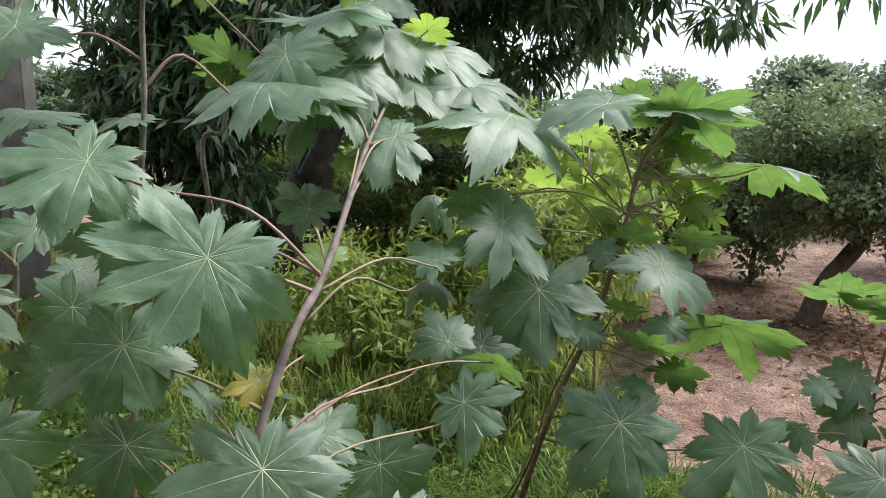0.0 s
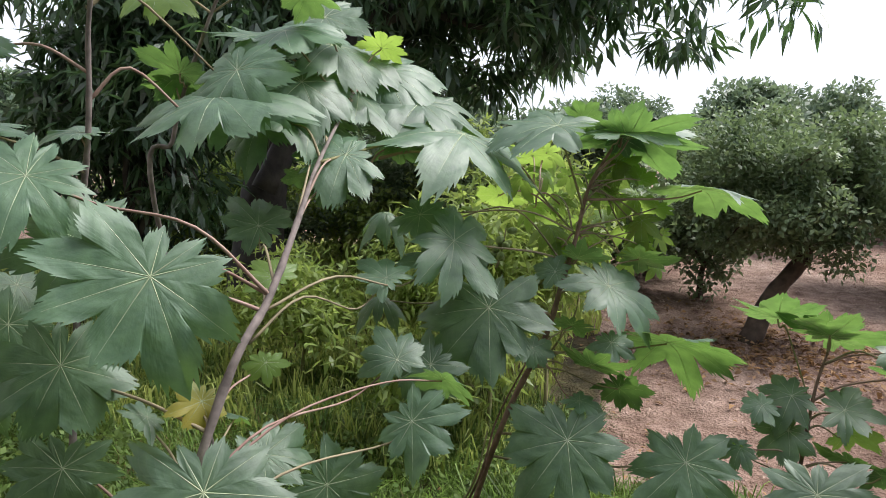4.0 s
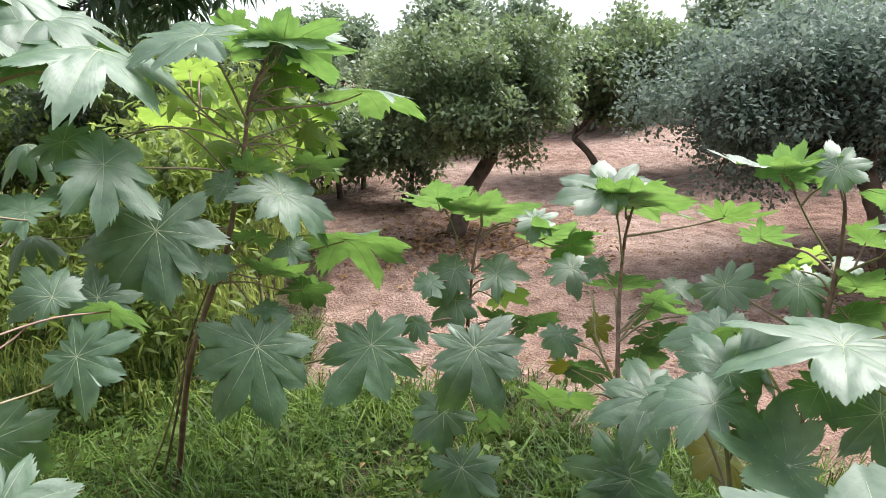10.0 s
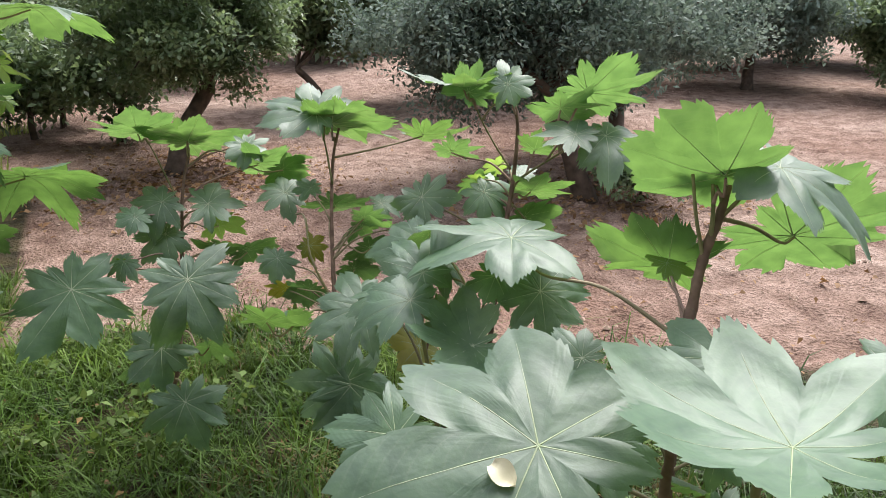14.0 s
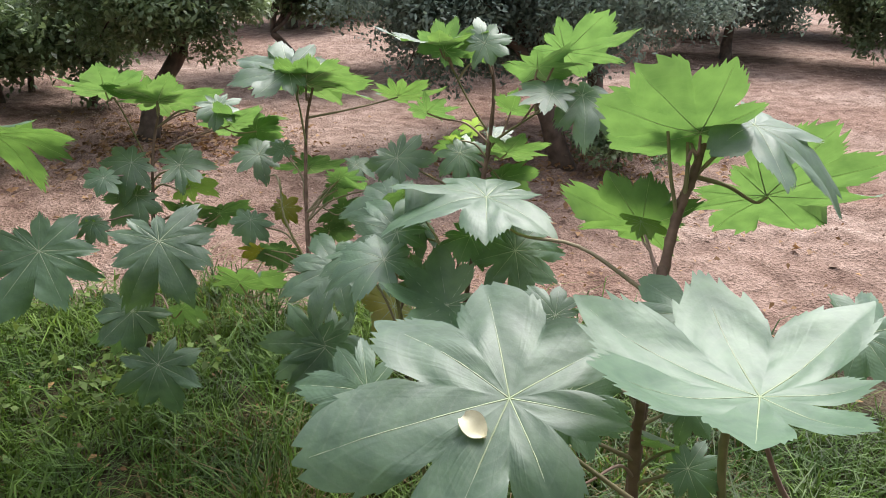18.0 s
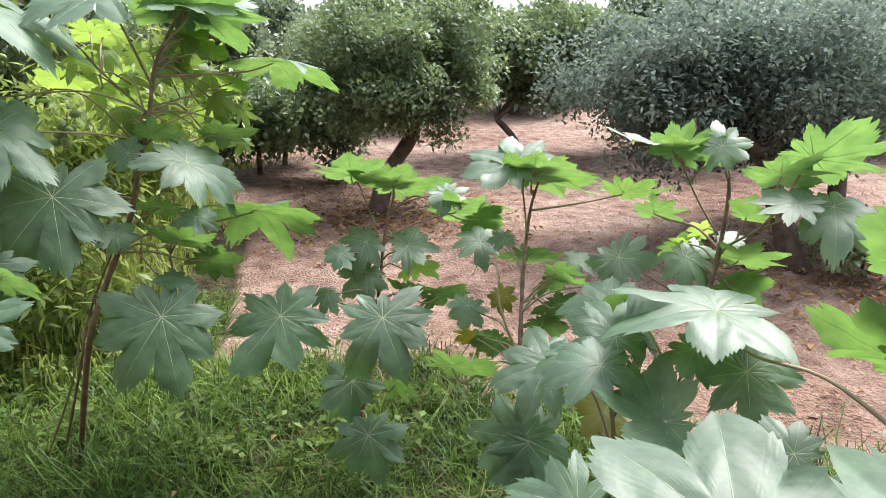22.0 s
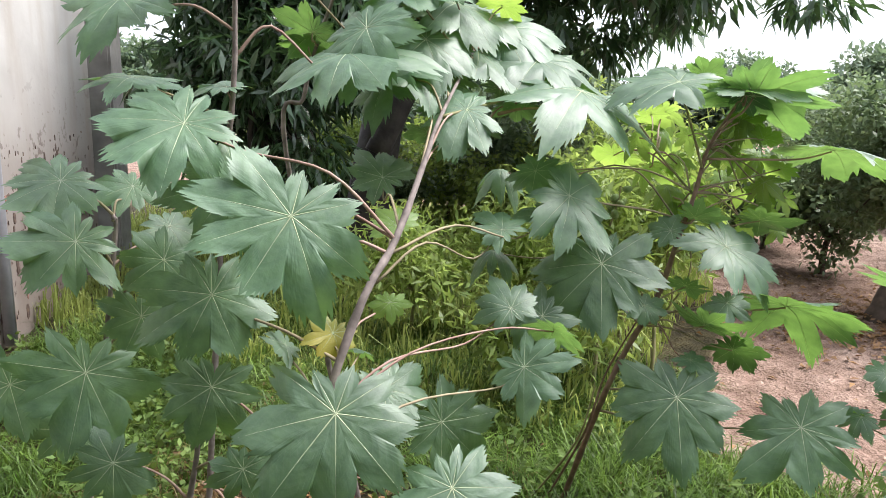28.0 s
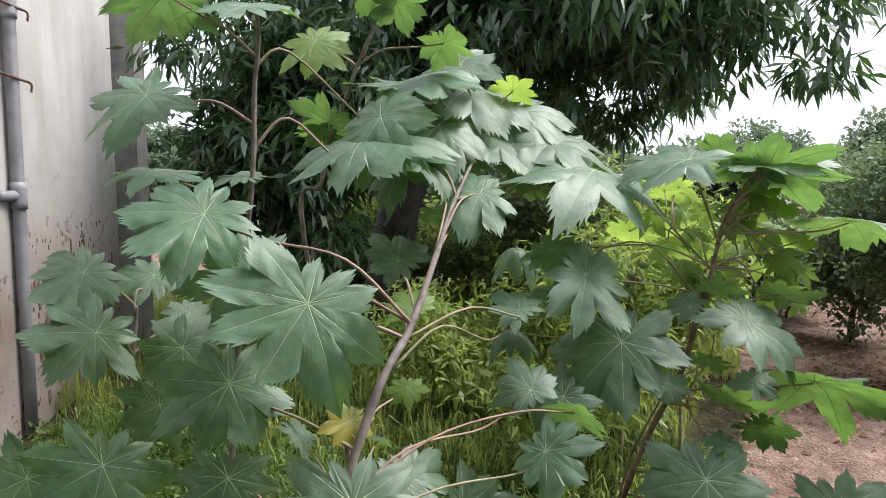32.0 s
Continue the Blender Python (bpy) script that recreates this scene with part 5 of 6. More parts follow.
# ---- trees ----
def leaf_cloud(rng, centres, radii, per, length, width, drop=0.0, flat=0.7):
    """Loose leaves round clump centres, as (n, 4, 3)."""
    c = np.repeat(centres, per, axis=0)
    r = np.repeat(radii, per)[:, None]
    k = len(c)
    d = rng.normal(size=(k, 3))
    d /= np.linalg.norm(d, axis=1)[:, None]
    p = c + d * r * (rng.rand(k, 1) ** 0.45) * np.array((1, 1, flat))
    a = rng.normal(size=(k, 3)) + d * 0.7
    a[:, 2] -= drop
    a /= np.linalg.norm(a, axis=1)[:, None]
    s = np.cross(a, rng.normal(size=(k, 3)) * 0.5 + np.array((0, 0, 1.0)))
    s /= np.linalg.norm(s, axis=1)[:, None] + 1e-9
    n = np.cross(s, a)
    l = length * rng.uniform(0.7, 1.25, (k, 1))
    w = width * rng.uniform(0.75, 1.2, (k, 1))
    return np.stack([p, p + a * l * 0.45 + s * w + n * w * 0.25, p + a * l - n * l * 0.08, p + a * l * 0.45 - s * w + n * w * 0.25], 1)


def limb(rng, a, b, r0, r1, wander=0.08):
    a, b = np.array(a), np.array(b)
    far = np.linalg.norm(b - a)
    pts = []
    for f in (0, 0.3, 0.65, 1):
        off = rng.uniform(-1, 1, 3) * wander * far * (0 < f < 1)
        pts.append((*(a + (b - a) * f + off + np.array((0, 0, 0.06 * far * math.sin(f * 3.14)))), r0 + (r1 - r0) * f))
    return pts


def tree(base, lean, trunk_r, crown, size, clumps, per, leaf, mats, label, category, seed, drop=0.0, shell=0.55, name="orchard_tree", group="", low=0.0, clump_r=0.3):
    """A trunk with limbs and a crown of many leaves: crown is its middle, size its half widths."""
    rng = np.random.RandomState(seed)
    ob = tagged(empty_at(name, base), label, category, group)
    crown, size, base = np.array(crown), np.array(size), np.array(base)
    fork = base + np.array(lean)
    pieces = [tube([(*(base - (0, 0, 0.12)), trunk_r * 1.35), (*(base * 0.55 + fork * 0.45 + rng.uniform(-0.04, 0.04, 3)), trunk_r), (*fork, trunk_r * 0.85)], 10, 7, 0, rng)]
    child("trunk", mesh_of("trunk", *pieces[0], mats[0]), ob)
    d = rng.normal(size=(clumps, 3))
    d /= np.linalg.norm(d, axis=1)[:, None]
    rad = (shell + (1 - shell) * rng.rand(clumps)) * (0.86 + 0.3 * np.sin(d[:, 0] * 5 + seed) * np.cos(d[:, 1] * 4 + 2 * seed))
    centres = crown + d * rad[:, None] * size
    centres[:, 2] = np.maximum(centres[:, 2], base[2] + low + 0.25 * rng.rand(clumps))
    branches = []
    for i in range(7):
        goal = centres[rng.randint(clumps)] * 0.8 + crown * 0.2
        branches.append(tube(limb(rng, fork, goal, trunk_r * 0.55, trunk_r * 0.16, 0.12), 7, 5))
        for _ in range(4):
            mid = fork + (goal - fork) * rng.uniform(0.4, 0.9)
            end = centres[np.argmin(np.linalg.norm(centres - mid - rng.normal(size=3) * 0.4, axis=1))]
            branches.append(tube(limb(rng, mid, end, trunk_r * 0.2, trunk_r * 0.06, 0.15), 5, 3))
    for b in branches[::5]:
        child("limb", mesh_of("limb", *b, mats[0]), ob)
    child("twig", mesh_of("twig", *joined([b for i, b in enumerate(branches) if i % 5]), mats[0]), ob)
    cloud = leaf_cloud(rng, centres, clump_r * rng.uniform(0.6, 1.3, clumps), per, leaf[0], leaf[1], drop)
    child("crown", quads("crown", cloud, mats[1]), ob)
    return ob


ORCHARD = (BARK, ORCHARD_LEAF)
HAZY = (BARK, HAZY_LEAF)
FAR = (BARK, FAR_LEAF)
# the small tree across the field, leaning
tree((0.63, 6.25, 0.0), (0.42, 0.25, 0.68), 0.075, (0.95, 6.6, 1.25), (1.0, 0.95, 0.66), 230, 120, (0.06, 0.016), ORCHARD,
     "leafy small orchard tree with a dark leaning trunk", "tree", 21, group="orchard trees", low=0.42, clump_r=0.2)
tree((3.42, 4.15, 0.0), (-0.25, 0.2, 0.75), 0.075, (3.2, 4.9, 1.25), (1.55, 1.2, 0.66), 420, 130, (0.048, 0.014), HAZY,
     "wide dark green orchard tree with a low spreading crown", "tree", 22, group="orchard trees", low=0.45, clump_r=0.24)
tree((3.9, 4.4, 0.0), (0.1, 0.25, 0.8), 0.07, (4.4, 5.4, 1.3), (1.4, 1.2, 0.7), 360, 130, (0.048, 0.014), HAZY,
     "dense orchard tree beside a twin trunk", "tree", 23, group="orchard trees", low=0.45, clump_r=0.24)
tree((2.75, 8.6, 0.0), (-0.35, 0.1, 0.55), 0.045, (3.1, 9.0, 1.3), (1.5, 1.4, 0.72), 260, 90, (0.085, 0.025), ORCHARD,
     "broad orchard tree with branches hanging to the soil", "tree", 24, group="orchard trees", low=0.2, clump_r=0.26)
for place, mid, half, seed in (((5.4, 8.7, 0.0), (5.3, 8.9, 1.2), (1.6, 1.5, 0.78), 25), ((7.6, 9.4, 0.0), (7.5, 9.5, 1.25), (1.7, 1.6, 0.8), 26),
                               ((9.6, 8.3, 0.0), (9.6, 8.4, 1.2), (1.6, 1.6, 0.8), 27), ((10.9, 6.2, 0.0), (10.8, 6.3, 1.1), (1.3, 1.5, 0.75), 28),
                               ((13.4, 4.6, 0.0), (13.4, 4.7, 1.3), (1.6, 1.7, 0.9), 29), ((1.2, 12.4, 0.0), (1.2, 12.5, 1.3), (1.7, 1.5, 0.8), 30)):
    tree(place, (0.15, 0.1, 0.6), 0.08, mid, half, 250, 90, (0.085, 0.024), HAZY if seed in (25, 26, 27) else ORCHARD,
         "rounded dark green orchard tree on bare soil", "tree", seed, group="orchard trees", low=0.08, clump_r=0.3)
# taller trees along the far side
far_rng = np.random.RandomState(77)
for i in range(26):
    a = radians(-50 + i * 4.7 + far_rng.uniform(-1.5, 1.5))
    d = far_rng.uniform(15, 25)
    x, y = d * math.sin(a), d * math.cos(a)
    h = 1.45 + d * far_rng.uniform(0.035, 0.095)
    w = far_rng.uniform(1.3, 2.2)
    tree((x, y, 0.0), (0.1, 0.0, h * 0.3), 0.11, (x, y, h * 0.56), (w, w, h * 0.44), 110, 65, (0.19, 0.055), FAR,
         "distant grey-green tree behind the orchard", "tree", 100 + i, group="distant trees", low=0.1, clump_r=0.42, name="distant_tree")


# ---- mango tree ----
MANGO = (BARK_DARK, MANGO_LEAF)
mango = tree((-3.92, 6.16, 0.0), (0.15, 0.15, 1.61), 0.24, (-2.76, 7.11, 4.07), (3.45, 2.4, 2.5), 680, 62, (0.24, 0.028), MANGO,
     "big mango tree with a dark trunk and drooping narrow leaves", "mango tree", 41, 1.4, 0.38, "mango_tree", "", 1.84, 0.38)
# bare dark limbs that show between the leaves
for bough in (
    ((-3.59, 5.80, 1.07, 0.121), (-3.27, 6.09, 1.93, 0.101), (-2.80, 6.44, 2.64, 0.081), (-2.18, 6.87, 3.23, 0.061)),
    ((-2.80, 6.44, 2.64, 0.074), (-2.40, 6.70, 2.83, 0.068), (-2.09, 6.92, 3.17, 0.057), (-1.89, 7.09, 3.67, 0.041)),
    ((-2.17, 6.86, 3.02, 0.054), (-1.61, 7.18, 2.94, 0.043), (-1.16, 7.47, 3.13, 0.035), (-0.56, 7.82, 2.99, 0.022)),
    ((-2.48, 6.64, 2.80, 0.049), (-1.83, 7.02, 2.65, 0.035), (-1.24, 7.38, 2.77, 0.019)),
):
    child("limb", mesh_of("limb", *tube(bough, 10, 7, 0, np.random.RandomState(3)), BARK_DARK), mango)
tree((-4.2, 4.7, 0.0), (0.1, 0.0, 0.7), 0.06, (-4.0, 4.8, 2.1), (1.3, 0.9, 1.5), 260, 60, (0.17, 0.02), MANGO,
     "bushy young mango tree with dense dark drooping leaves", "mango tree", 42, 1.3, 0.3, "mango_tree", "", 0.5, 0.24)


# ---- bushes and weeds behind the plants ----
WEED = (STEM_GREEN, WEED_LEAF)
for place, mid, half, clumps, seed in (((-0.95, 3.6, 0.0), (-0.95, 3.6, 0.95), (0.45, 0.35, 0.6), 46, 51), ((-0.72, 4.0, 0.0), (-0.72, 4.0, 0.95), (0.38, 0.35, 0.62), 48, 52),
                                       ((-1.5, 4.2, 0.0), (-1.5, 4.2, 0.75), (0.5, 0.4, 0.5), 46, 53), ((-1.0, 4.6, 0.0), (-1.0, 4.6, 1.05), (0.7, 0.5, 0.75), 80, 54),
                                       ((-2.2, 3.9, 0.0), (-2.2, 3.9, 0.6), (0.6, 0.5, 0.45), 46, 55),
                                       ((-1.25, 3.3, 0.0), (-1.25, 3.3, 0.45), (0.35, 0.3, 0.3), 20, 57)):
    tree(place, (0.02, 0.02, 0.35), 0.012, mid, half, clumps, 54, (0.08, 0.011), WEED,
         "bright green weed bush with long narrow leaves", "bush", seed, 0.5, 0.2, "weed_bush", "weed bushes behind the castor plants", 0.1, 0.2)
for i in range(15):
    x = -5.6 + i * 0.42 + far_rng.uniform(-0.15, 0.15)
    y = 7.4 + far_rng.uniform(-0.8, 0.9) + 0.25 * i * 0.3
    h = far_rng.uniform(1.0, 1.7)
    tree((x, y, 0.0), (0.05, 0.05, 0.4), 0.03, (x, y, h * 0.55), (0.75, 0.7, h * 0.5), 80, 60, (0.085, 0.024), (BARK, WEED_LEAF if i % 3 and i < 10 else ORCHARD_LEAF),
         "leafy green hedge bush behind the weeds", "bush", 60 + i, 0.0, 0.3, "hedge_bush", "hedge bushes", 0.05, 0.28)
tree((3.75, 3.95, 0.0), (0.0, 0.0, 0.15), 0.01, (3.7, 3.9, 0.22), (0.45, 0.35, 0.2), 40, 50, (0.05, 0.014), (BARK, ORCHARD_LEAF),
     "low green scrub at the foot of the twin trunk", "bush", 91, 0.0, 0.2, "scrub_bush", "", 0.03, 0.13)


# ---- old wall with its pipe ----
ALONG, OUT = Vector((-0.567, 0.824, 0)), Vector((0.824, 0.567, 0))
CORNER = Vector((-4.19, 2.36, 0))
SIDE, FACE = Vector((0.286, -0.958, 0)), Vector((0.958, 0.286, 0))


def upright(name, foot, height, mat, label, round_by, bottom=-0.15):
    """An upright block over the corners of its foot, with worn, rounded edges."""
    bm = bmesh.new()
    k = len(foot)
    vs = [bm.verts.new((p.x, p.y, z)) for z in (bottom, height) for p in foot]
    bm.faces.new(vs[:k][::-1])
    bm.faces.new(vs[k:])
    for i in range(k):
        bm.faces.new((vs[i], vs[(i + 1) % k], vs[k + (i + 1) % k], vs[k + i]))
    bmesh.ops.recalc_face_normals(bm, faces=bm.faces)
    rounded = [e for e in bm.edges if abs(e.verts[0].co.z - e.verts[1].co.z) > 1]
    bmesh.ops.bevel(bm, geom=rounded, offset=round_by, segments=6, affect='EDGES')
    me = bpy.data.meshes.new(name)
    bm.to_mesh(me)
    bm.free()
    me.materials.append(mat)
    return tagged(new(name, me), label, "wall", kind="structure")


# unseen block, added behind the camera to cut sky light from that side
back = upright("unseen_south_blocker", [Vector((-3.0, -1.55, 0)), Vector((7.0, -1.55, 0)), Vector((7.0, -1.85, 0)), Vector((-3.0, -1.85, 0))], 7.0, BLOCKER_DARK,
               "unseen dark wall added behind the camera to block sky light", 0.02)
END = CORNER + ALONG * 2.4
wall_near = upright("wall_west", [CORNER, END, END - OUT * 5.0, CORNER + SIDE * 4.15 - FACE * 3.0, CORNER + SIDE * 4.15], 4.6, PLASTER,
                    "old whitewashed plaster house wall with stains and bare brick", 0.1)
pilaster = upright("pilaster", [END - ALONG * 0.02 + OUT * 0.16, END + ALONG * 0.35 + OUT * 0.16, END + ALONG * 0.35 - OUT * 0.4, END + ALONG * 0.003 - OUT * 0.4], 4.6, CEMENT,
                   "grey cement corner post of the old wall", 0.02)


def build_pipe():
    foot = CORNER + ALONG * 0.29 + OUT * 0.05
    ob = tagged(empty_at("drain_pipe", (foot.x, foot.y, 0)), "grey plastic drain pipe with a tee and iron brackets", "pipe")

    def ring(z0, z1, r):
        return tube([(foot.x, foot.y, z0, r), (foot.x, foot.y, (z0 + z1) / 2, r), (foot.x, foot.y, z1, r)], 16, 2)

    child("pipe", mesh_of("pipe", *ring(0.02, 3.7, 0.036), PIPE), ob)
    child("collar", mesh_of("collar", *ring(2.5, 2.62, 0.045), PIPE), ob)
    child("tee", mesh_of("tee", *ring(1.39, 1.55, 0.046), PIPE), ob)
    side = foot - ALONG * 0.16 - OUT * 0.05
    v, f = tube([(foot.x, foot.y, 1.47, 0.033), ((foot.x + side.x) / 2, (foot.y + side.y) / 2, 1.47, 0.033), (side.x, side.y, 1.47, 0.033)], 12, 2)
    child("branch_pipe", mesh_of("branch_pipe", v, f, PIPE), ob)
    for z in (2.15, 2.56):
        a, b = foot - ALONG * 0.14 - OUT * 0.03, foot + ALONG * 0.03 + OUT * 0.09
        v, f = tube([(a.x, a.y, z + 0.03, 0.007), (foot.x + OUT.x * 0.045, foot.y + OUT.y * 0.045, z, 0.008), (b.x, b.y, z - 0.02, 0.007), (b.x, b.y, z - 0.07, 0.006)], 6, 4)
        child("bracket", mesh_of("bracket", v, f, RUST), ob)


build_pipe()


def brick_piece(along, z, wide, high, rng, proud=0.006, kind="brick", mat=None):
    """A worn brick bared in the wall's end face."""
    k = 12
    pts = []
    for i in range(k):
        a = 2 * math.pi * i / k
        r = 1 / max(abs(math.cos(a)), abs(math.sin(a))) ** 0.75
        pts.append((r * math.cos(a) * wide / 2 * rng.uniform(0.98, 1.14), r * math.sin(a) * high / 2 * rng.uniform(0.98, 1.16)))
    verts = []
    for d, g in ((-0.05, 1.0), (proud * 0.4, 1.0), (proud + rng.uniform(0, 0.004), 0.95)):
        for x, y in pts:
            p = CORNER + SIDE * (along + x * g) + FACE * d
            verts.append((p.x, p.y, z + y * g))
    faces = [tuple(2 * k + i for i in range(k))]
    for r in range(2):
        for i in range(k):
            faces.append((r * k + i, r * k + (i + 1) % k, (r + 1) * k + (i + 1) % k, (r + 1) * k + i))
    ob = new(kind, mesh_of(kind, verts, faces, mat or BRICK, False))
    ob.parent = wall_near


brick_rng = np.random.RandomState(8)
for z, spans in ((0.77, ((0.5, 0.63), (0.79, 1.5))), (0.66, ((0.43, 0.65), (0.85, 1.5))), (0.555, ((0.42, 0.62), (0.68, 1.5))), (0.45, ((0.6, 1.5),)),
                 (0.345, ((0.7, 1.5),)), (0.24, ((0.79, 1.5),)), (0.135, ((0.87, 1.5),)), (0.03, ((0.93, 1.5),))):
    for x, far in spans:
        brick_piece((x + far) / 2, z, far - x + 0.03, 0.12, brick_rng, 0.002, "mortar", BRICK_BED)
        while x < far - 0.05:
            w = min(brick_rng.uniform(0.16, 0.26), far - x)
            brick_piece(x + w / 2, z + brick_rng.uniform(-0.01, 0.01), w, 0.104, brick_rng, brick_rng.uniform(0.003, 0.012))
            x += w + 0.004
for x, z, w, h in ((0.6, 1.17, 0.14, 0.07), (0.48, 1.2, 0.12, 0.08)):
    brick_piece(x, z, w, h, brick_rng, 0.004)
# bare mortar and holes where the plaster fell away
for x, z, w, h in ((0.34, 0.7, 0.06, 0.05), (0.4, 0.74, 0.07, 0.03), (0.27, 0.6, 0.05, 0.025), (0.74, 0.65, 0.07, 0.11), (0.47, 0.72, 0.05, 0.05), (0.46, 0.67, 0.08, 0.03),
                   (0.7, 0.72, 0.05, 0.09), (0.58, 1.34, 0.02, 0.05), (0.1, 1.1, 0.02, 0.08), (0.12, 0.35, 0.03, 0.2), (0.2, 0.3, 0.025, 0.06)):
    brick_piece(x, z, w, h, brick_rng, 0.003, "chip", MORTAR)
for _ in range(230):
    low = brick_rng.rand() ** 0.8
    x, z = brick_rng.uniform(0.12, 1.3), 1.25 * low
    if 0.4 < x and z < 0.85 and brick_rng.rand() < 0.6:
        continue
    tall = brick_rng.uniform(0.008, 0.03) * (2.2 if brick_rng.rand() < 0.12 else 1)
    brick_piece(x, z, tall * brick_rng.uniform(0.3, 0.7), tall, brick_rng, 0.002, "chip", MORTAR)
# the same along the stretch behind the pipe
SIDE, FACE = ALONG, OUT
for x, z, w, h in ((0.075, 1.6, 0.05, 0.17), (0.085, 1.45, 0.03, 0.09), (0.08, 1.28, 0.03, 0.14), (1.2, 1.05, 0.025, 0.16), (1.24, 0.98, 0.02, 0.1), (0.72, 0.6, 0.05, 0.12), (0.6, 0.45, 0.03, 0.1)):
    brick_piece(x, z, w, h, brick_rng, 0.003, "chip", MORTAR)
for _ in range(150):
    x, z = brick_rng.uniform(0.3, 2.2), 1.25 * brick_rng.rand() ** 0.9
    tall = brick_rng.uniform(0.012, 0.04) * (2.4 if brick_rng.rand() < 0.15 else 1)
    brick_piece(x, z, tall * brick_rng.uniform(0.2, 0.5), tall, brick_rng, 0.002, "chip", MORTAR if brick_rng.rand() < 0.75 else BRICK_BED)


# ---- litter and small things on the ground ----
def stone(place, size, seed):
    rng = np.random.RandomState(seed)
    bm = bmesh.new()
    bmesh.ops.create_icosphere(bm, subdivisions=3, radius=1.0)
    off = rng.uniform(0, 20, 3)
    for v in bm.verts:
        c = v.co.copy()
        k = 1 + 0.3 * noise.noise(c * 1.1 + Vector(off)) + 0.1 * noise.noise(c * 3.5 + Vector(off))
        v.co = Vector((c.x * size[0] * k, c.y * size[1] * k, max(-0.4, min(0.75, c.z * k)) * size[2]))
    turn = Matrix.Rotation(rng.uniform(0, 6.28), 4, 'Z')
    bmesh.ops.transform(bm, matrix=Matrix.Translation(place) @ turn, verts=bm.verts)
    me = bpy.data.meshes.new("stone")
    bm.to_mesh(me)
    bm.free()
    me.materials.append(STONE)
    me.polygons.foreach_set("use_smooth", [True] * len(me.polygons))
    tagged(new("stone", me), "flat pale pinkish stone lying in the plant litter", "stone", "stones by the castor stems")


STONE = bark_material("pale_stone", (0.24, 0.175, 0.15), (0.42, 0.335, 0.295), 11.0, 0.012)
for i, (x, y, w, d, h) in enumerate(((-1.42, 1.93, 0.2, 0.14, 0.09), (-1.2, 1.86, 0.12, 0.1, 0.08), (-1.62, 1.83, 0.08, 0.07, 0.05), (-1.33, 1.7, 0.07, 0.06, 0.04), (-1.75, 2.05, 0.06, 0.05, 0.04))):
    stone((x, y, ground_height(x, y) + 0.015), (w, d, h), 300 + i)

STICK = bark_material("dead_stick", (0.17, 0.1, 0.075), (0.36, 0.24, 0.19), 20.0, 0.002)
stick_rng = np.random.RandomState(31)
for i in range(34):
    x, y = stick_rng.uniform(-2.4, -1.1), stick_rng.uniform(1.0, 2.2)
    a, l = stick_rng.uniform(-0.7, 0.5), stick_rng.uniform(0.3, 0.8)
    z = ground_height(x, y) + 0.02
    pts = [(x, y, z, 0.006), (x + l * 0.5 * math.cos(a), y + l * 0.5 * math.sin(a), z + stick_rng.uniform(0.03, 0.12), 0.005), (x + l * math.cos(a), y + l * math.sin(a), z + stick_rng.uniform(0, 0.1), 0.003)]
    ob = new("stick", mesh_of("stick", *tube(pts, 6, 5, 0, stick_rng), STICK))
    tagged(ob, "thin dry reddish-brown stick lying in the litter", "stick", "dead sticks")


def litter(count, middle, spread, length, seed):
    rng = np.random.RandomState(seed)
    c = np.stack([rng.normal(middle[0], spread, count), rng.normal(middle[1], spread, count), np.zeros(count)], 1)
    c[:, 2] = [ground_height(x, y) + 0.01 + 0.03 * rng.rand() for x, y, _ in c]
    a = rng.normal(size=(count, 3)) * (1, 1, 0.25)
    a /= np.linalg.norm(a, axis=1)[:, None]
    b = np.cross(a, rng.normal(size=(count, 3)) * 0.35 + np.array((0, 0, 1.0)))
    b /= np.linalg.norm(b, axis=1)[:, None]
    l = length * rng.uniform(0.5, 1.2, (count, 1))
    up = np.array((0, 0, 1.0)) * l * rng.uniform(0.05, 0.3, (count, 1))
    return np.stack([c - a * l * 0.5, c + b * l * 0.28 + up, c + a * l * 0.5, c - b * l * 0.28 + up], 1)


fallen = new("dry_leaves", quads("dry_leaves", np.concatenate([litter(2200, (-1.65, 1.6), 0.42, 0.055, 61), litter(1600, (0.75, 6.1), 0.6, 0.06, 62), litter(900, (3.5, 4.1), 0.6, 0.06, 63),
                                                               litter(700, (0.2, 2.5), 0.8, 0.04, 64), litter(500, (2.6, 3.0), 1.1, 0.035, 65)]), DRY_LEAF))
tagged(fallen, "brown fallen dry leaves on the soil and grass", "dry leaves", kind="stuff")


def small_weeds(middle, spread, count, seed):
    rng = np.random.RandomState(seed)
    c = np.stack([rng.normal(middle[0], spread, count), rng.normal(middle[1], spread, count), np.zeros(count)], 1)
    c[:, 2] = [ground_height(x, y) + 0.06 + 0.08 * rng.rand() for x, y, _ in c]
    return leaf_cloud(rng, c, np.full(count, 0.07), 16, 0.045, 0.014)


weeds = new("weeds", quads("weeds", np.concatenate([small_weeds((-3.1, 2.5), 0.45, 190, 71), small_weeds((-2.4, 2.2), 0.4, 130, 72), small_weeds((-0.2, 2.6), 0.4, 22, 73),
                                                    small_weeds((-1.6, 3.0), 0.6, 140, 74), small_weeds((0.4, 2.6), 0.35, 16, 75)]), GROUND_WEED))
tagged(weeds, "small light green broad-leaved weeds in the grass", "weeds", kind="stuff")


# ---- fruit capsules ----
CAPSULE = leaf_material("green_capsule", (0.12, 0.18, 0.06), (0.24, 0.3, 0.11), (0.1, 0.16, 0.03), 0.5, 40.0, 0.1)


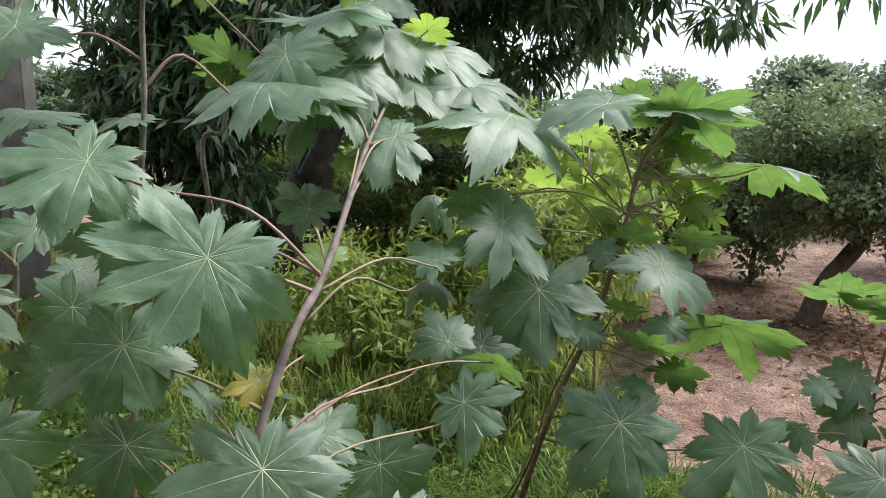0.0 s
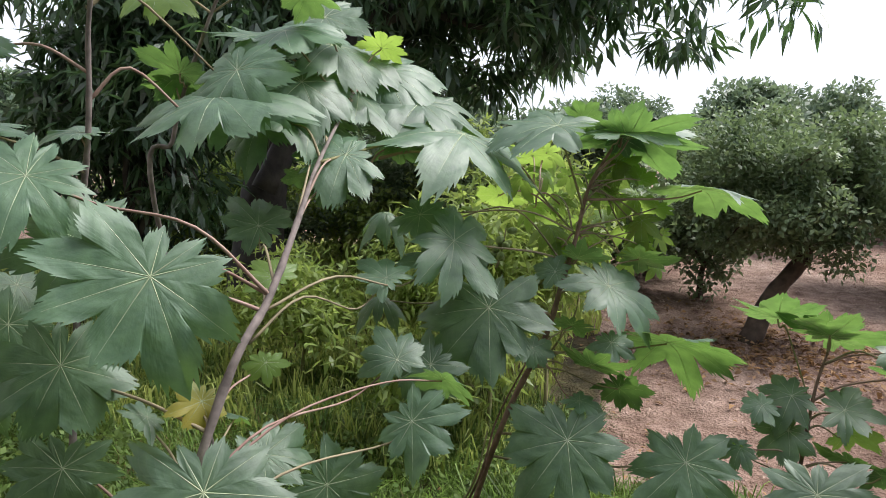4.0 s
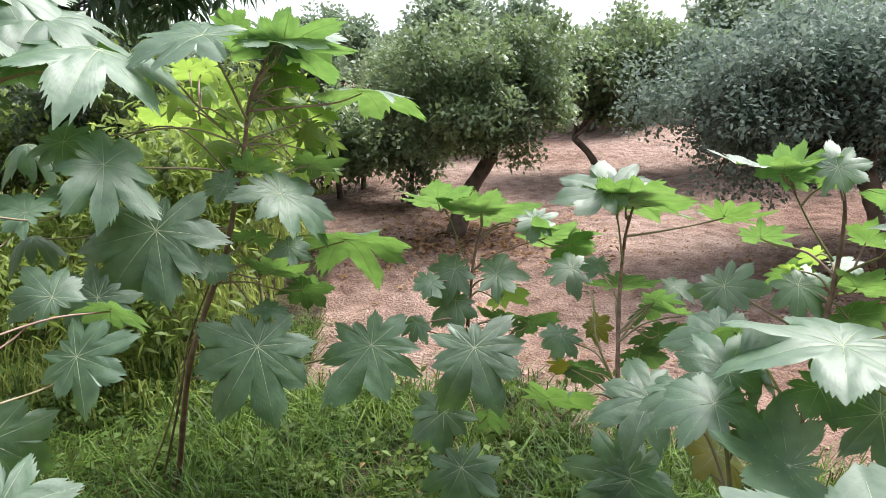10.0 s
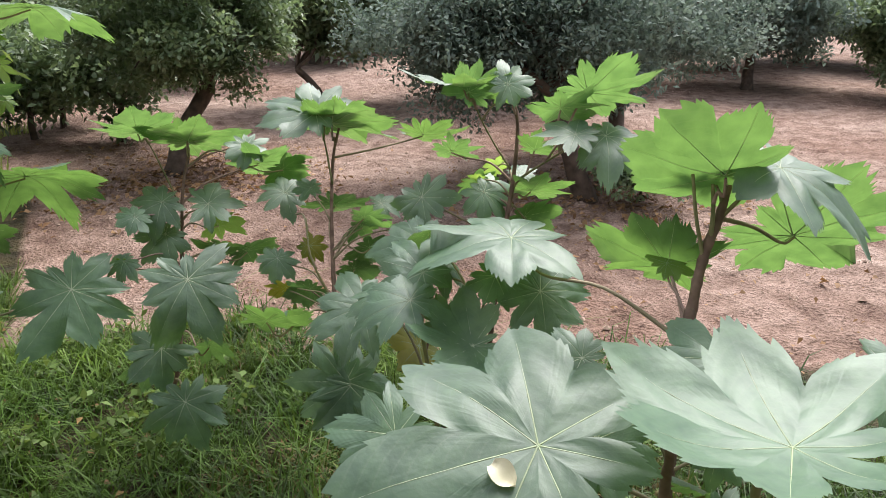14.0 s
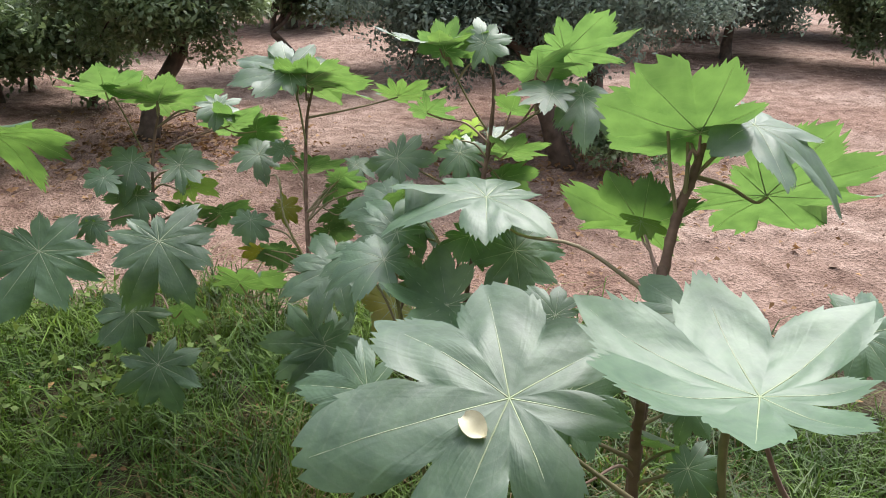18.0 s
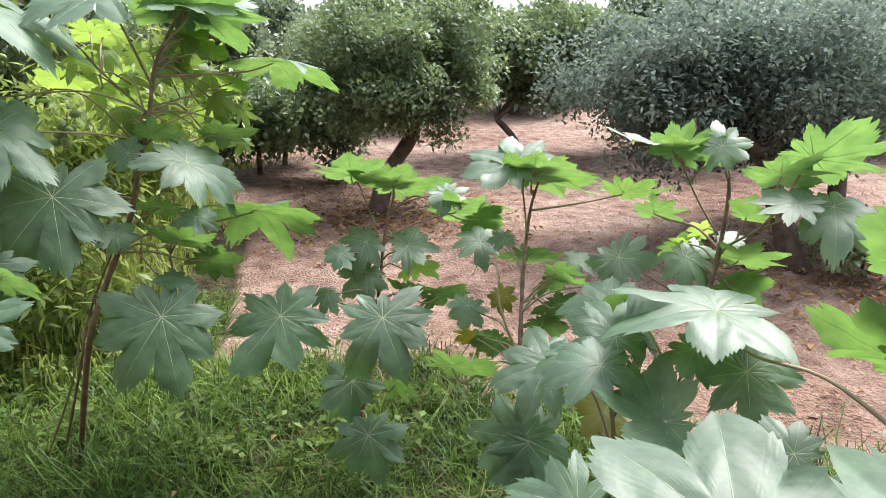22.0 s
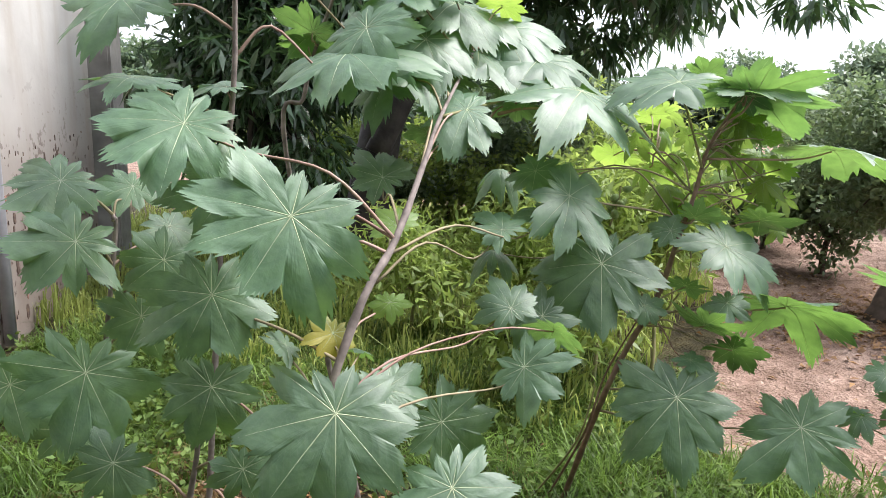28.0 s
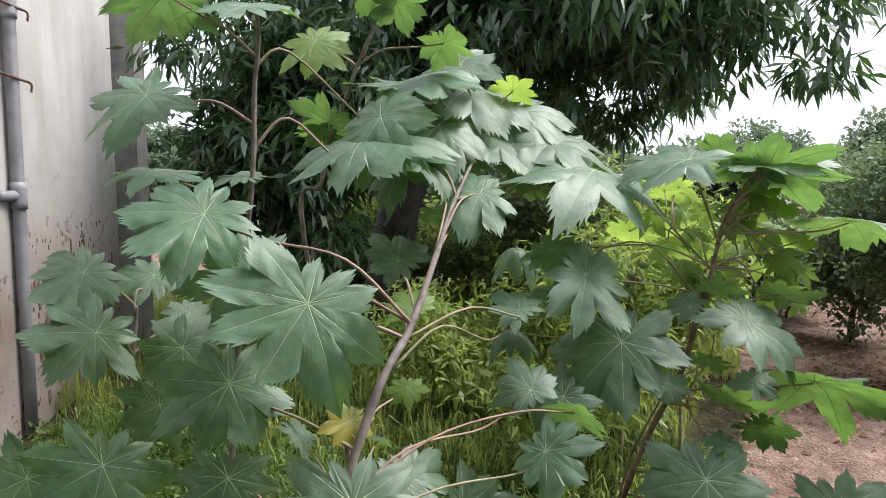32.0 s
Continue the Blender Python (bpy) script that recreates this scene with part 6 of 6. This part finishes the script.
def fruit_cluster(plant, foot, top, count, seed):
    """A spike of oval green capsules."""
    rng = np.random.RandomState(seed)
    a, b = np.array(foot), np.array(top)
    v, f = tube([(*a, 0.004), (*((a + b) / 2 + rng.uniform(-0.01, 0.01, 3)), 0.0035), (*b, 0.002)], 6, 4)
    spike = child("fruit_spike", mesh_of("fruit_spike", v, f, STEM_GREEN), plant)
    for i in range(count):
        p = a + (b - a) * (0.2 + 0.8 * i / count)
        d = rng.normal(size=3)
        d /= np.linalg.norm(d)
        p = p + d * 0.024
        bm = bmesh.new()
        bmesh.ops.create_icosphere(bm, subdivisions=2, radius=0.012)
        for w in bm.verts:
            w.co = Vector((w.co.x * (1 + 0.12 * math.cos(3 * math.atan2(w.co.y, w.co.x))), w.co.y, w.co.z * 1.5))
        turn = Vector(d).to_track_quat('Z', 'Y').to_matrix().to_4x4()
        bmesh.ops.transform(bm, matrix=Matrix.Translation(p) @ turn, verts=bm.verts)
        me = bpy.data.meshes.new("capsule")
        bm.to_mesh(me)
        bm.free()
        me.materials.append(CAPSULE)
        me.polygons.foreach_set("use_smooth", [True] * len(me.polygons))
        new("capsule", me).parent = spike


# -- fruit --
fruit_cluster(plant_b, (-0.819, 2.408, 1.424), (-0.864, 2.400, 1.539), 14, 400)
fruit_cluster(plant_b, (-0.633, 2.271, 1.184), (-0.611, 2.293, 1.313), 10, 401)
fruit_cluster(plant_a, (-0.870, 2.239, 1.475), (-0.833, 2.253, 1.576), 12, 402)
# -- end of fruit --


# ---- dry leaf lying on the large pale leaf ----
def fallen_leaf(blade, x, y, size):
    """Lies on the blade's surface at x, y."""
    spots = sorted((v for v in blade.data.vertices), key=lambda v: (v.co.x - x) ** 2 + (v.co.y - y) ** 2)[:6]
    at = sum((v.co for v in spots), Vector()) / 6
    up = sum((v.normal for v in spots), Vector()).normalized()
    up = up if up.z > 0 else -up
    side = up.cross(Vector((-0.3, 1, 0))).normalized()
    ahead = up.cross(side)
    verts, faces = [], []
    k = 9
    for i in range(k + 1):
        f = i / k
        w = size * 0.42 * math.sin(math.pi * min(1, 0.1 + 0.9 * f)) ** 0.7
        for u in (-1, -0.5, 0, 0.5, 1):
            verts.append(at + ahead * (f - 0.5) * size + side * u * w + up * (0.002 + 0.007 * u * u + 0.003 * math.sin(6 * f)))
    for i in range(k):
        for j in range(4):
            a = i * 5 + j
            faces.append((a, a + 1, a + 6, a + 5))
    ob = new("fallen_leaf", mesh_of("fallen_leaf", verts, faces, PALE_LEAF))
    tagged(ob, "small cream-coloured dry leaf lying on a large castor leaf", "leaf")


PALE_LEAF = leaf_material("cream_dry_leaf", (0.5, 0.46, 0.3), (0.68, 0.64, 0.48), (0.3, 0.26, 0.1), 0.6, 20.0, 0.15)
# -- fallen --
fallen_leaf(broad_leaf, 0.529, 0.560, 0.042)
